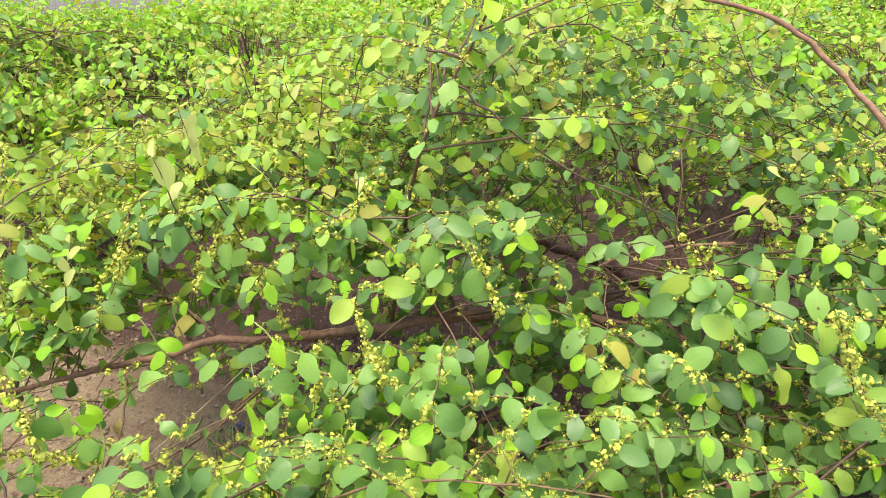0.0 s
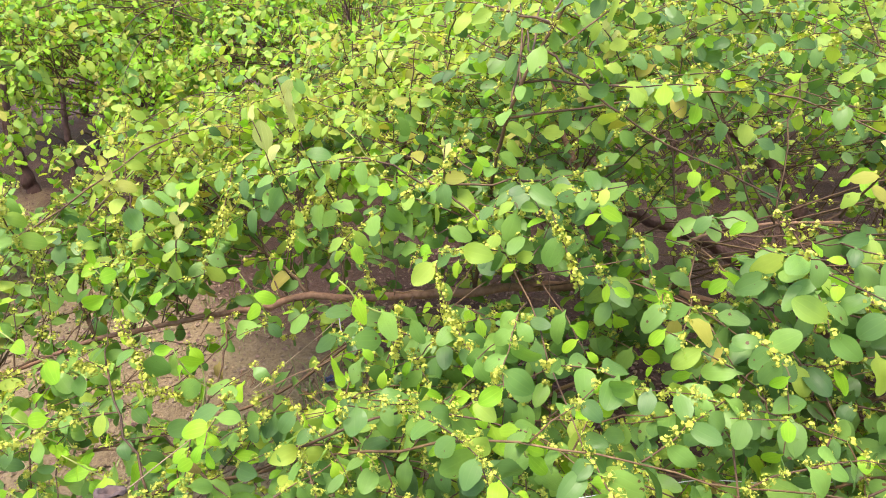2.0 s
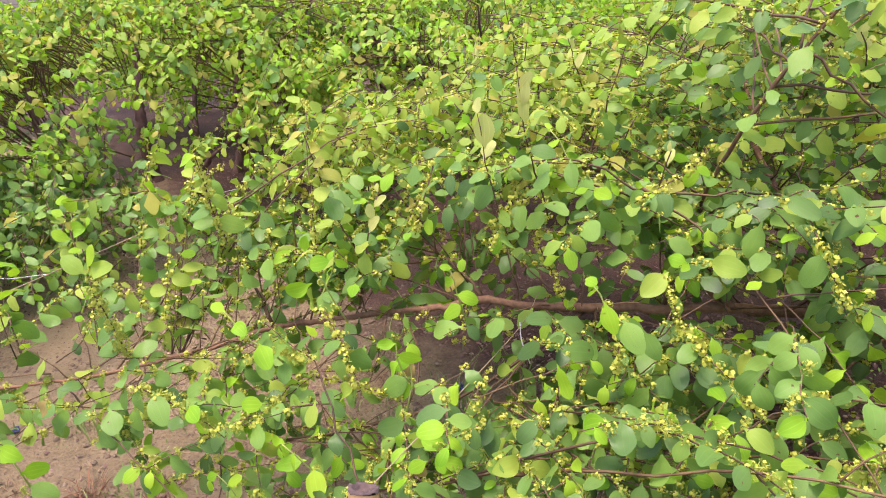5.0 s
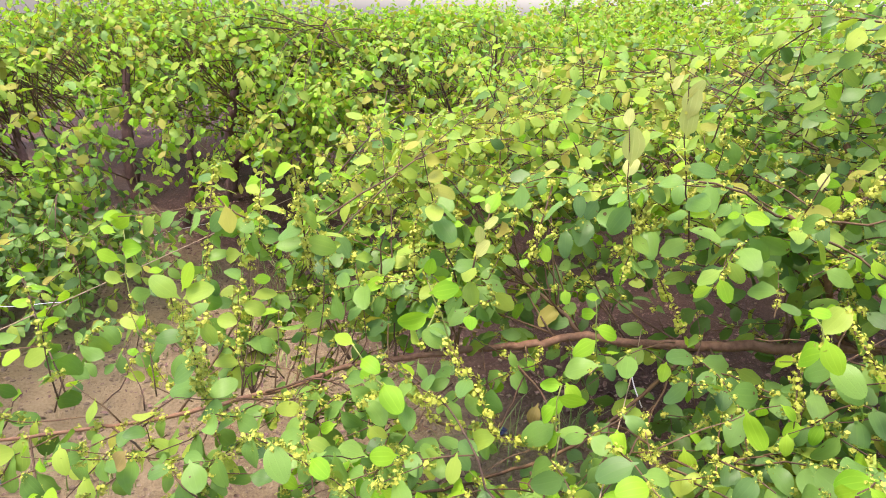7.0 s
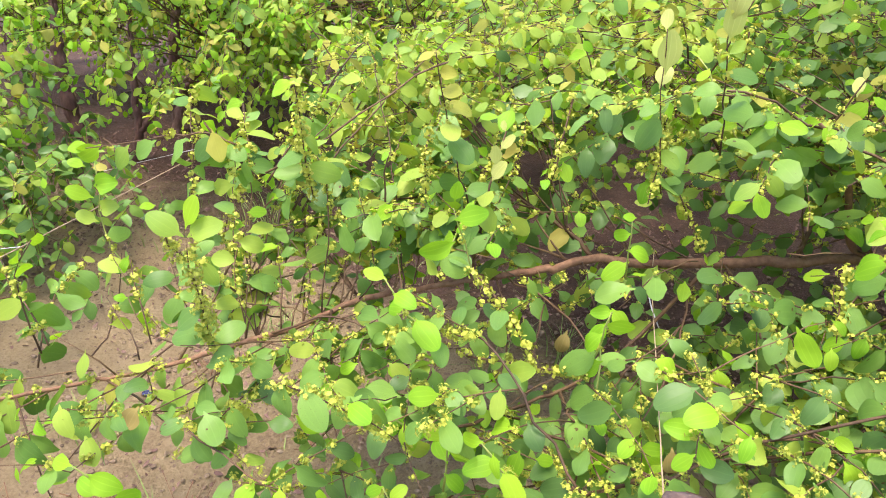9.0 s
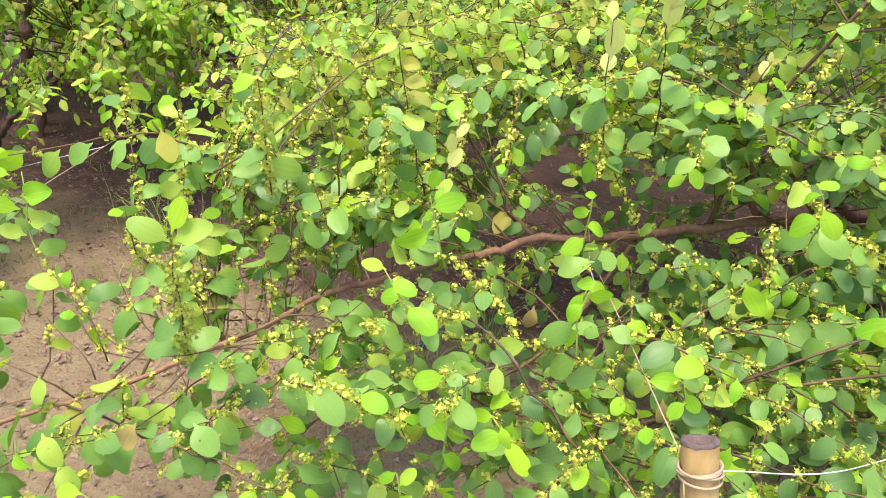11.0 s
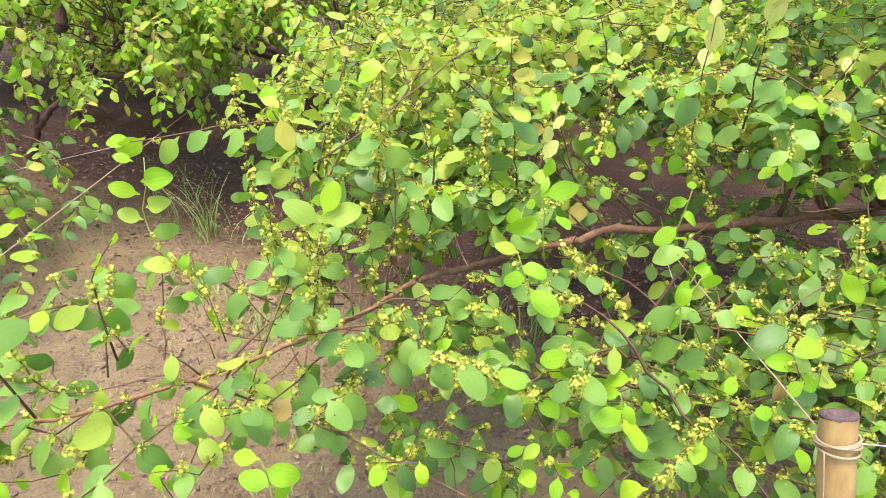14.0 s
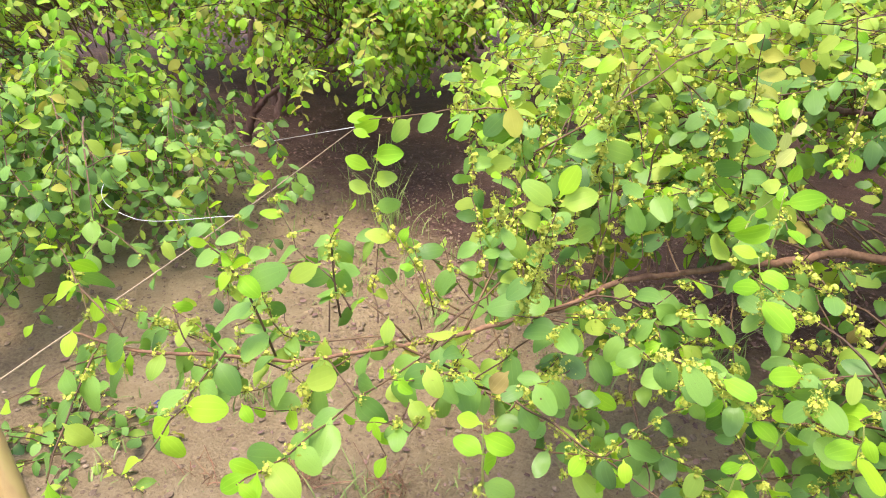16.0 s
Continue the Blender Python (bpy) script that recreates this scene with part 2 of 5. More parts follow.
def build(name, verts, faces, mats, parent=None, face_mat=None, uvs=None, smooth=True, label=""):
    """One mesh object from arrays: verts (n, 3), faces as a list of (k, 3 or 4) arrays, a material for each face, uv for each vertex."""
    me = bpy.data.meshes.new(name)
    loops = np.concatenate([f.ravel() for f in faces]).astype(np.int32)
    totals = np.concatenate([np.full(len(f), f.shape[1], np.int32) for f in faces])
    starts = np.concatenate([[0], np.cumsum(totals)[:-1]]).astype(np.int32)
    me.vertices.add(len(verts))
    me.vertices.foreach_set("co", np.asarray(verts, np.float32).ravel())
    me.loops.add(len(loops))
    me.loops.foreach_set("vertex_index", loops)
    me.polygons.add(len(totals))
    me.polygons.foreach_set("loop_start", starts)
    me.polygons.foreach_set("loop_total", totals)
    for m in mats:
        me.materials.append(m)
    if face_mat is not None:
        me.polygons.foreach_set("material_index", np.asarray(face_mat, np.int32))
    me.polygons.foreach_set("use_smooth", np.full(len(totals), smooth))
    if uvs is not None:
        layer = me.uv_layers.new(name="UVMap")
        layer.data.foreach_set("uv", np.asarray(uvs, np.float32)[loops].ravel())
    me.update(calc_edges=True)
    me.validate()
    ob = new(name, me)
    if parent is not None:
        ob.parent = parent
    if label:
        ob["label"] = label
    return ob


def unit(a):
    return a / np.maximum(np.linalg.norm(a, axis=-1, keepdims=True), 1e-9)


def tube(points, radii, sides):
    """Verts and quads of a tapered tube along points, closed at both ends."""
    p = np.asarray(points, float)
    r = np.broadcast_to(np.asarray(radii, float), (len(p),))
    d = unit(np.gradient(p, axis=0))
    ref = np.array([0.31, 0.17, 0.93]) if abs(d[0] @ np.array([0.31, 0.17, 0.93])) < 0.9 else np.array([1.0, 0.1, 0.0])
    s = unit(np.cross(d, ref))
    w = np.cross(d, s)
    a = np.linspace(0, 2 * np.pi, sides, endpoint=False)
    ring = p[:, None] + r[:, None, None] * (np.cos(a)[None, :, None] * s[:, None] + np.sin(a)[None, :, None] * w[:, None])
    i, j = np.meshgrid(np.arange(len(p) - 1), np.arange(sides), indexing="ij")
    k = (j + 1) % sides
    quads = np.stack([i * sides + j, i * sides + k, (i + 1) * sides + k, (i + 1) * sides + j], -1).reshape(-1, 4)
    v = ring.reshape(-1, 3)
    v = np.concatenate([v, p[:1], p[-1:]])
    n = len(p) * sides
    jj = np.arange(sides)
    kk = (jj + 1) % sides
    ends = np.concatenate([np.stack([kk, jj, np.full(sides, n)], -1), np.stack([n - sides + jj, n - sides + kk, np.full(sides, n + 1)], -1)])
    return v, quads, ends


def smooth_path(points, count):
    """A Catmull-Rom curve through the points, evenly stepped."""
    p = np.asarray(points, float)
    if len(p) == 2:
        return p[0] + (p[1] - p[0]) * np.linspace(0, 1, count)[:, None]
    q = np.concatenate([[2 * p[0] - p[1]], p, [2 * p[-1] - p[-2]]])
    t = np.linspace(0, len(p) - 1, count)
    i = np.minimum(t.astype(int), len(p) - 2)
    f = (t - i)[:, None]
    a, b, c, d = q[i], q[i + 1], q[i + 2], q[i + 3]
    return 0.5 * (2 * b + (c - a) * f + (2 * a - 5 * b + 4 * c - d) * f**2 + (3 * b - a - 3 * c + d) * f**3)


def leaf_shape(stations, columns, petiole=True):
    """A flat leaf of unit length along x: verts as (u, v, half-width), quads. v runs from -1 to 1."""
    u = np.array(stations)
    half = 0.355 * np.sin(np.pi * np.clip(u, 0.012, 0.985) ** 0.9) ** 0.5
    v = np.linspace(-1, 1, columns)
    U, V = np.meshgrid(u, v, indexing="ij")
    W = np.repeat(half[:, None], columns, 1)
    grid = np.stack([U, V, W], -1).reshape(-1, 3)
    i, j = np.meshgrid(np.arange(len(u) - 1), np.arange(columns - 1), indexing="ij")
    quads = np.stack([i * columns + j, (i + 1) * columns + j, (i + 1) * columns + j + 1, i * columns + j + 1], -1).reshape(-1, 4)
    if petiole:
        m = columns // 2
        n = len(grid)
        grid = np.concatenate([grid, [[-0.2, -0.3, 0.04], [-0.2, 0.3, 0.04]]])
        quads = np.concatenate([quads, [[n, m - 1, m + 1, n + 1]]])
    return grid, quads


LEAF_NEAR = leaf_shape([0.0, 0.03, 0.07, 0.115, 0.16, 0.21, 0.26, 0.31, 0.36, 0.41, 0.46, 0.51, 0.56, 0.61, 0.66, 0.71, 0.76, 0.81, 0.855, 0.9, 0.94, 0.97, 0.99, 1.0], 3)
LEAF_MIDDLE = leaf_shape([0.0, 0.15, 0.5, 0.88, 1.0], 3)
LEAF_FAR = leaf_shape([0.0, 0.3, 0.75, 1.0], 3, False)
LEAF_FARTHEST = leaf_shape([0.0, 0.45, 1.0], 2, False)


def bent(shape, bend, cup, wave, phase, wide):
    """Leaf verts, bent: arrays of shape (k,) give k leaves at once."""
    g = shape[0]
    u, v, w = g[:, 0][None], g[:, 1][None], g[:, 2][None]
    bend, cup, wave, phase, wide = (np.asarray(a, float)[:, None] for a in (bend, cup, wave, phase, wide))
    tooth = np.arange(len(g)) // 3 % 2 * 2 - 1 if len(g) > 30 else np.zeros(len(g))
    rag = 1 + (0.022 * tooth[None] + 0.03 * np.sin(9 * u + phase * 3)) * (np.abs(v) > 0.9)
    y = v * w * wide * rag
    z = -bend * np.clip(u, 0, 1) ** 2 + cup * (np.abs(v) ** 1.5) * w + wave * np.sin(5.5 * u + phase) * v * w
    x = u - 0.25 * np.abs(bend) * np.clip(u, 0, 1) ** 2
    return np.stack(np.broadcast_arrays(x, y, z), -1)


def flower_sprig_shape(seed, flowers, buds, petals=5):
    """A tuft of small five-petalled flowers and buds on short stalks, about 2 cm across."""
    r = np.random.RandomState(seed)
    verts, quads, mats = [], [], []

    def add(v, q, m):
        base = sum(len(a) for a in verts)
        verts.append(v)
        quads.append(q + base)
        mats.extend([m] * len(q))

    for k in range(flowers + buds):
        d = unit(r.normal(size=3) + [0, 0, 0.35])
        c = d * (r.uniform(0.004, 0.0115) if petals == 5 else r.uniform(0.002, 0.009))
        s = unit(np.cross(d, r.normal(size=3)))
        w = np.cross(d, s)
        if petals == 5:
            add(np.array([s * 0.0005, -s * 0.0005, c - s * 0.0005, c + s * 0.0005]), np.array([[0, 1, 2, 3]]), 1)
        if k < flowers:
            size = r.uniform(0.0025, 0.0037) if petals == 5 else r.uniform(0.0024, 0.0035)
            for n in range(petals):
                a = 2 * np.pi * n / petals
                o = np.cos(a) * s + np.sin(a) * w
                if petals == 1:
                    add(np.array([c - o * size, c + np.cross(d, o) * size, c + o * size, c - np.cross(d, o) * size]) * 1.1, np.array([[0, 1, 2, 3]]), 0)
                    continue
                t = np.cross(d, o)
                add(np.array([c, c + o * size * 0.6 + t * size * 0.4, c + o * size + d * size * 0.15, c + o * size * 0.6 - t * size * 0.4]), np.array([[0, 1, 2, 3]]), 0)
        else:
            b = r.uniform(0.0012, 0.002)
            v = np.array([c + s * b, c + w * b, c - s * b, c - w * b, c + d * b * 1.2, c - d * b])
            add(v, np.array([[0, 1, 4, 4], [1, 2, 4, 4], [2, 3, 4, 4], [3, 0, 4, 4]])[:, [0, 1, 2, 3]], 1)
    q = np.concatenate(quads)
    tri = q[:, 2] == q[:, 3]
    order = np.argsort(tri, kind="stable")
    q, mats, tri = q[order], np.array(mats)[order], tri[order]
    return np.concatenate(verts), q[~tri], q[tri][:, :3], mats


FLOWERS_NEAR = [flower_sprig_shape(s, 12, 5) for s in (1, 2, 3)]
FLOWERS_MIDDLE = [flower_sprig_shape(s, 13, 0, 1) for s in (4, 5)]
FLOWERS_FARTHEST = [flower_sprig_shape(8, 3, 0, 1)]
FLOWERS_FAR = [flower_sprig_shape(s, 5, 0, 1) for s in (6, 7)]


class Growth:
    """What grows on one bush: stems, leaves and flower clusters, gathered before they become meshes."""

    def __init__(self, seed, outward, face=0.55, step=0.025):
        self.r = np.random.RandomState(seed)
        self.stems, self.leaves, self.blooms = [], [], []
        self.outward, self.face, self.step, self.bare = outward, face, step, lambda at: 0.0

    def leaf(self, at, along, side, size, kind, hang=0.35):
        r = self.r
        if r.rand() < self.bare(at):
            return
        out = np.asarray(self.outward(at), float)
        axis = unit(0.8 * side + 0.35 * along + np.array([0, 0, -hang]) + r.normal(size=3) * 0.28)
        normal = np.array([0, 0, 0.75]) + out * self.face + r.normal(size=3) * 0.38
        if kind == 3:
            axis = unit(0.35 * side + np.array([0, 0, 0.9]) + r.normal(size=3) * 0.2)
            normal = out + r.normal(size=3) * 0.4
        normal = unit(normal - axis * (normal @ axis))
        self.leaves.append((at, axis, normal, size, kind))

    def shoot(self, points, thick, thin, spacing=0.03, size=0.055, flowers=0.5, young=3, bare=0.0, age=0.04, pale=False, middle=0.2, big_bloom=1.0, green_tip=False, own=False, leafy=0.9, shaded=0.0):
        """A leafy shoot along points: leaves on alternate sides, flower tufts at their feet, young leaves at the tip."""
        r = self.r
        p = np.asarray(points, float)
        if not own and r.rand() < self.bare(p[len(p) // 2]):
            return
        seg = np.linalg.norm(np.diff(p, axis=0), axis=1)
        length = seg.sum()
        if length < 0.02:
            return
        count = max(4, int(length / self.step))
        line = smooth_path(p, count)
        line[1:-1] += r.normal(size=(count - 2, 3)) * 0.0022
        self.stems.append((line, np.linspace(thick, thin, count), green_tip, own))
        n = max(2, int(length / spacing))
        s = np.linspace(bare, 1.0, n)
        flip = 1 if r.rand() < 0.5 else -1
        for k, f in enumerate(s):
            i = min(int(f * (count - 1)), count - 2)
            at = line[i] + (line[i + 1] - line[i]) * (f * (count - 1) - i)
            along = unit(line[i + 1] - line[i])
            side = np.cross(along, [0, 0, 1.0])
            if np.linalg.norm(side) < 0.35:
                side = np.cross(along, np.append(r.normal(size=2), 0.3))
            side = unit(side) * flip
            flip = -flip
            left = n - 1 - k
            tip = left < young
            grow = 1.0 if not tip else 0.5 + 0.45 * (left + 0.5) / max(young, 1)
            kind = 1 if tip else (4 if r.rand() < middle else (5 if r.rand() < shaded else 0))
            if r.rand() < age:
                kind = 2
            if pale and left < 4:
                kind = 3 if r.rand() < 0.7 else 2
            if r.rand() < leafy:
                self.leaf(at + side * 0.004, along, side, size * grow * r.uniform(0.66, 1.12), kind, hang=r.uniform(0.15, 0.85))
            if not (tip and left < 2) and r.rand() < flowers * (1 - self.bare(at)):
                for _ in range(1 + (r.rand() < 0.4 * big_bloom)):
                    self.blooms.append((at + r.normal(size=3) * 0.004, r.uniform(0.75, 1.2) * big_bloom**0.3))

    def wander(self, start, direction, length, droop, wiggle=0.25, step=0.04):
        p, d, out = np.asarray(start, float), unit(np.asarray(direction, float)), []
        out.append(p)
        for _ in range(max(2, int(length / step))):
            d = unit(d + np.array([0, 0, -droop]) * step * 4 + self.r.normal(size=3) * wiggle * step * 4)
            p = p + d * step
            out.append(p)
        return np.array(out)

    def finish(self, parent, near, shapes, blooms, mark=None, single=300, single_blooms=120):
        """Turn all into meshes under parent. near(at): whether a leaf there is a part of its own."""
        r = self.r
        # stems
        verts, faces, fmat, base, twigs = [], [[], []], [[], []], 0, []
        for line, radii, green, own in self.stems:
            v, q, e = tube(line, radii, 4 if shapes[0] is LEAF_NEAR and line[0][1] < 1.4 else 3)
            if own:
                twigs.append((line, build("twig", v, [q, e], [STEM_GREEN if green else STEM], parent)))
                continue
            verts.append(v)
            faces[0].append(q + base)
            faces[1].append(e + base)
            fmat[0].append(np.full(len(q), 1 if green else 0))
            fmat[1].append(np.full(len(e), 1 if green else 0))
            base += len(v)
        if verts:
            tagged(build("brushwood", np.concatenate(verts), [np.concatenate(faces[0]), np.concatenate(faces[1])], [STEM, STEM_GREEN], parent, np.concatenate(fmat[0] + fmat[1])), kind="stuff")
        joints = np.concatenate([a for a, _ in twigs]) if twigs else np.zeros((0, 3))
        owner = [ob for a, ob in twigs for _ in a]

        def holder(p):
            """The free twig on which a leaf or tuft sits, or else the bush itself."""
            if not twigs:
                return None
            away = np.linalg.norm(joints - p, axis=1)
            k = int(np.argmin(away))
            return owner[k] if away[k] < 0.024 else None

        # leaves
        L = self.leaves
        at = np.array([a[0] for a in L])
        axis, normal = np.array([a[1] for a in L]), np.array([a[2] for a in L])
        size, kind = np.array([a[3] for a in L]), np.array([a[4] for a in L])
        pick = np.array([bool(near(a)) for a in at]) if single else np.zeros(len(at), bool)
        if pick.sum() > single:
            order = np.argsort([99 if not ok else a[1] - 9 * (holder(a) is not None) for a, ok in zip(at, pick)])
            pick = np.zeros(len(at), bool)
            pick[order[:single]] = True
        for n, k in enumerate(np.flatnonzero(pick)):
            me = leaf_mesh(kind[k], n % 6)
            ob = new("leaf", me)
            ob.parent = holder(at[k]) or parent
            m = np.stack([axis[k], np.cross(normal[k], axis[k]), normal[k]], 1) * size[k]
            ob.matrix_basis = Matrix.Translation(at[k]) @ Matrix(m.tolist()).to_4x4()
        for grade, shape in enumerate(shapes):
            rest = np.flatnonzero(~pick & (np.array([mark(a) if mark else 0 for a in at]) == grade))
            n = len(rest)
            if not n:
                continue
            local = bent(shape, r.uniform(0.0, 0.42, n), r.uniform(-0.15, 0.5, n), r.uniform(0, 0.35, n), r.uniform(0, 6.3, n), r.uniform(0.82, 1.1, n))
            frame3 = np.stack([axis[rest], np.cross(normal[rest], axis[rest]), normal[rest]], 2) * size[rest][:, None, None]
            v = np.einsum("kij,knj->kni", frame3, local) + at[rest][:, None]
            nv = shape[0].shape[0]
            q = (shape[1][None] + (np.arange(n) * nv)[:, None, None]).reshape(-1, 4)
            uv = np.tile(shape[0][:, :2], (n, 1))
            tagged(build("foliage", v.reshape(-1, 3), [q], LEAF, parent, np.repeat(kind[rest], len(shape[1])), uv), kind="stuff")
        # flowers
        if self.blooms:
            order = np.argsort([b[0][1] for b in self.blooms])
            singles = [k for k in order if near(self.blooms[k][0])][:single_blooms] if single else []
            for n, k in enumerate(singles):
                c, s = self.blooms[k]
                ob = new("flower_sprig", bloom_mesh(n % 3))
                ob.parent = holder(c) or parent
                ob.matrix_basis = Matrix.Translation(c) @ Euler(r.uniform(0, 6.3, 3)).to_matrix().to_4x4() @ Matrix.Scale(s, 4)
            taken = set(singles)
            vs, qs, ts, mq, mt, base = [], [], [], [], [], 0
            for k, (c, s) in enumerate(self.blooms):
                if k in taken:
                    continue
                v, q, t, m = blooms[k % len(blooms)] if not mark or c[1] < 0.92 else (FLOWERS_MIDDLE if c[1] < 1.9 else FLOWERS_FAR)[k % 2]
                turn = np.array(Euler(r.uniform(0, 6.3, 3)).to_matrix())
                vs.append(v @ turn.T * s + c)
                qs.append(q + base)
                ts.append(t + base)
                mq.append(m[: len(q)])
                mt.append(m[len(q) :])
                base += len(v)
            if vs:
                f = [np.concatenate(qs)] + ([np.concatenate(ts)] if sum(len(t) for t in ts) else [])
                tagged(build("blossom", np.concatenate(vs), f, [PETAL, BUD], parent, np.concatenate(mq + mt), smooth=False), kind="stuff")


LEAF_MESHES, BLOOM_MESHES = {}, {}


def leaf_mesh(kind, variant):
    if (kind, variant) not in LEAF_MESHES:
        r = np.random.RandomState(50 + variant)
        v = bent(LEAF_NEAR, [r.uniform(0, 0.4)], [r.uniform(-0.15, 0.5)], [r.uniform(0.05, 0.35)], [r.uniform(0, 6)], [r.uniform(0.9, 1.08)])[0]
        ob = build("leaf", v, [LEAF_NEAR[1]], [LEAF[kind]], None, None, LEAF_NEAR[0][:, :2])
        LEAF_MESHES[kind, variant] = ob.data
        bpy.data.objects.remove(ob)
    return LEAF_MESHES[kind, variant]


def bloom_mesh(variant):
    if variant not in BLOOM_MESHES:
        v, q, t, m = FLOWERS_NEAR[variant]
        ob = build("flower_sprig", v, [q, t], [PETAL, BUD], None, m, smooth=False)
        BLOOM_MESHES[variant] = ob.data
        bpy.data.objects.remove(ob)
    return BLOOM_MESHES[variant]


def limb(parent, points, radii, name="limb", mat=None, sides=10, seed=0, gnarl=0.006):
    """A crooked, tapering limb with swollen nodes."""
    r = np.random.RandomState(seed)
    p = np.asarray(points, float)
    count = max(8, int(np.linalg.norm(np.diff(p, axis=0), axis=1).sum() / 0.025))
    line = smooth_path(p, count)
    rad = np.interp(np.linspace(0, 1, count), np.linspace(0, 1, len(radii)), radii)
    line[1:-1] += r.normal(size=(count - 2, 3)) * np.minimum(gnarl, rad[1:-1, None] * 0.25)
    rad = rad * (1 + 0.11 * np.convolve(r.normal(size=count + 2), [0.35, 0.5, 0.35], "valid").clip(-1, 1.6))
    v, q, e = tube(line, rad, sides)
    build(name, v, [q, e], [mat or BARK], parent)
    return line


def ground_height(x, y):
    """Loose soil, raised a little round each trunk, trodden between the rows, falling gently away behind them."""
    x, y = np.asarray(x, float), np.asarray(y, float)
    z = 0.1 * np.exp(-((x - 0.85) ** 2 + (y - 2.2) ** 2) / 0.8) + 0.06 * np.exp(-((x + 3.4) ** 2 + (y - 3.5) ** 2) / 1.0)
    z = z - 0.075 * np.maximum(0.0, np.hypot(x + 1, y - 2) - 5.5)
    near = np.exp(-((x + 1) ** 2 + (y - 2) ** 2) / 60)
    z = z + near * (0.018 * np.sin(2.3 * x + 1.1 * y) + 0.014 * np.sin(4.1 * y - 2.7 * x + 1) + 0.007 * np.sin(11 * x + 3 * np.sin(5 * y)) * np.sin(9 * y + 2))
    return z


# ---- ground ----
def make_ground():
    u = np.linspace(-1, 1, 421)
    s = 0.6 * np.sinh(7.5 * u)
    X, Y = np.meshgrid(s - 1.2, s + 1.6, indexing="ij")
    r = np.random.RandomState(3)
    Z = ground_height(X, Y)
    near = np.exp(-((X + 1.2) ** 2 + (Y - 1.6) ** 2) / 9)
    Z = Z + near * r.normal(size=Z.shape) * 0.0035
    v = np.stack([X, Y, Z], -1).reshape(-1, 3)
    n = len(u)
    i, j = np.meshgrid(np.arange(n - 1), np.arange(n - 1), indexing="ij")
    q = np.stack([i * n + j, (i + 1) * n + j, (i + 1) * n + j + 1, i * n + j + 1], -1).reshape(-1, 4)
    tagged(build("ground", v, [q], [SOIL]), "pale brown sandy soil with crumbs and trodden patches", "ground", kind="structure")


make_ground()

# ---- the near bush ----
TRUNK = np.array([0.85, 2.2])
CENTRE = np.array([0.35, 2.15])
REACH = np.array([2.05, 1.78])


def hull(x, y):
    d = np.hypot((x - CENTRE[0]) / REACH[0], (y - CENTRE[1]) / REACH[1])
    tail = np.clip((-0.4 - x) / 0.6, 0, 1) * np.clip((y - 1.0) / 0.4, 0, 1)
    return 0.48 + 0.98 * (1 - np.minimum(d, 1.15) ** 1.3) + 0.28 * tail


def main_out(at):
    d = np.array([at[0] - CENTRE[0], at[1] - CENTRE[1] - 0.6, 0.0])
    return unit(unit(d) * 0.6 + np.array([-0.15, -0.75, 0.0]))


near_bush = tagged(new("jujube_bush"), "spreading jujube bush with glossy oval leaves and yellow flowers", "bush", "jujube bushes in the orchard")
near_bush.location = (TRUNK[0], TRUNK[1], 0.15)
bpy.context.view_layer.update()


def into(parent):
    """Parts are written in the world's metres: move their parent's place out of them."""
    shift = Matrix.Translation(-parent.location)
    for ob in parent.children:
        if not ob.get("moved"):
            ob.matrix_parent_inverse = shift


limb(near_bush, [(0.87, 2.22, 0.05), (0.85, 2.2, 0.2), (0.84, 2.16, 0.34), (0.86, 2.15, 0.44)], [0.05, 0.042, 0.038, 0.036], "trunk", BARK_OLD, 12, 1)
BOUGHS = []
BOUGHS.append(limb(near_bush, [(0.84, 2.16, 0.29), (0.471, 1.85, 0.531), (0.225, 1.661, 0.67), (-0.017, 1.531, 0.722), (-0.253, 1.462, 0.712), (-0.443, 1.436, 0.692), (-0.596, 1.40, 0.70), (-0.708, 1.35, 0.681), (-0.814, 1.291, 0.679), (-0.923, 1.23, 0.671), (-1.032, 1.168, 0.664), (-1.124, 1.057, 0.655), (-1.243, 0.97, 0.634), (-1.341, 0.893, 0.624), (-1.43, 0.823, 0.628), (-1.527, 0.746, 0.634), (-1.63, 0.685, 0.659), (-1.721, 0.624, 0.685), (-1.79, 0.58, 0.73)], [0.028, 0.02, 0.0155, 0.0125, 0.0112, 0.0102, 0.0098, 0.0084, 0.0074, 0.0066, 0.006, 0.0054, 0.0047, 0.0042, 0.0037, 0.0032, 0.0028, 0.0024, 0.002], "limb", BARK, 10, 2, 0.003))
BOUGHS.append(limb(near_bush, [(0.86, 2.15, 0.42), (0.9, 2.1, 0.641), (1.038, 2.0, 0.83), (1.15, 1.9, 0.985), (1.35, 1.75, 1.1), (1.6, 1.5, 1.15)], [0.036, 0.034, 0.03, 0.026, 0.018, 0.01], "limb", BARK_OLD, 10, 3))
BOUGHS.append(limb(near_bush, [(0.98, 1.55, 0.98), (0.928, 1.5, 1.099), (0.886, 1.5, 1.18), (0.79, 1.6, 1.306), (0.711, 1.65, 1.382), (0.6, 1.7, 1.436), (0.42, 1.75, 1.47)], [0.007, 0.0068, 0.0065, 0.006, 0.0055, 0.005, 0.0035], "limb", BARK, 8, 4))
BOUGHS.append(limb(near_bush, [(-0.02, 1.52, 0.72), (-0.078, 1.5, 0.765), (-0.126, 1.45, 0.872), (-0.193, 1.4, 0.986), (-0.25, 1.36, 1.04)], [0.008, 0.008, 0.007, 0.006, 0.003], "limb", BARK, 8, 5))
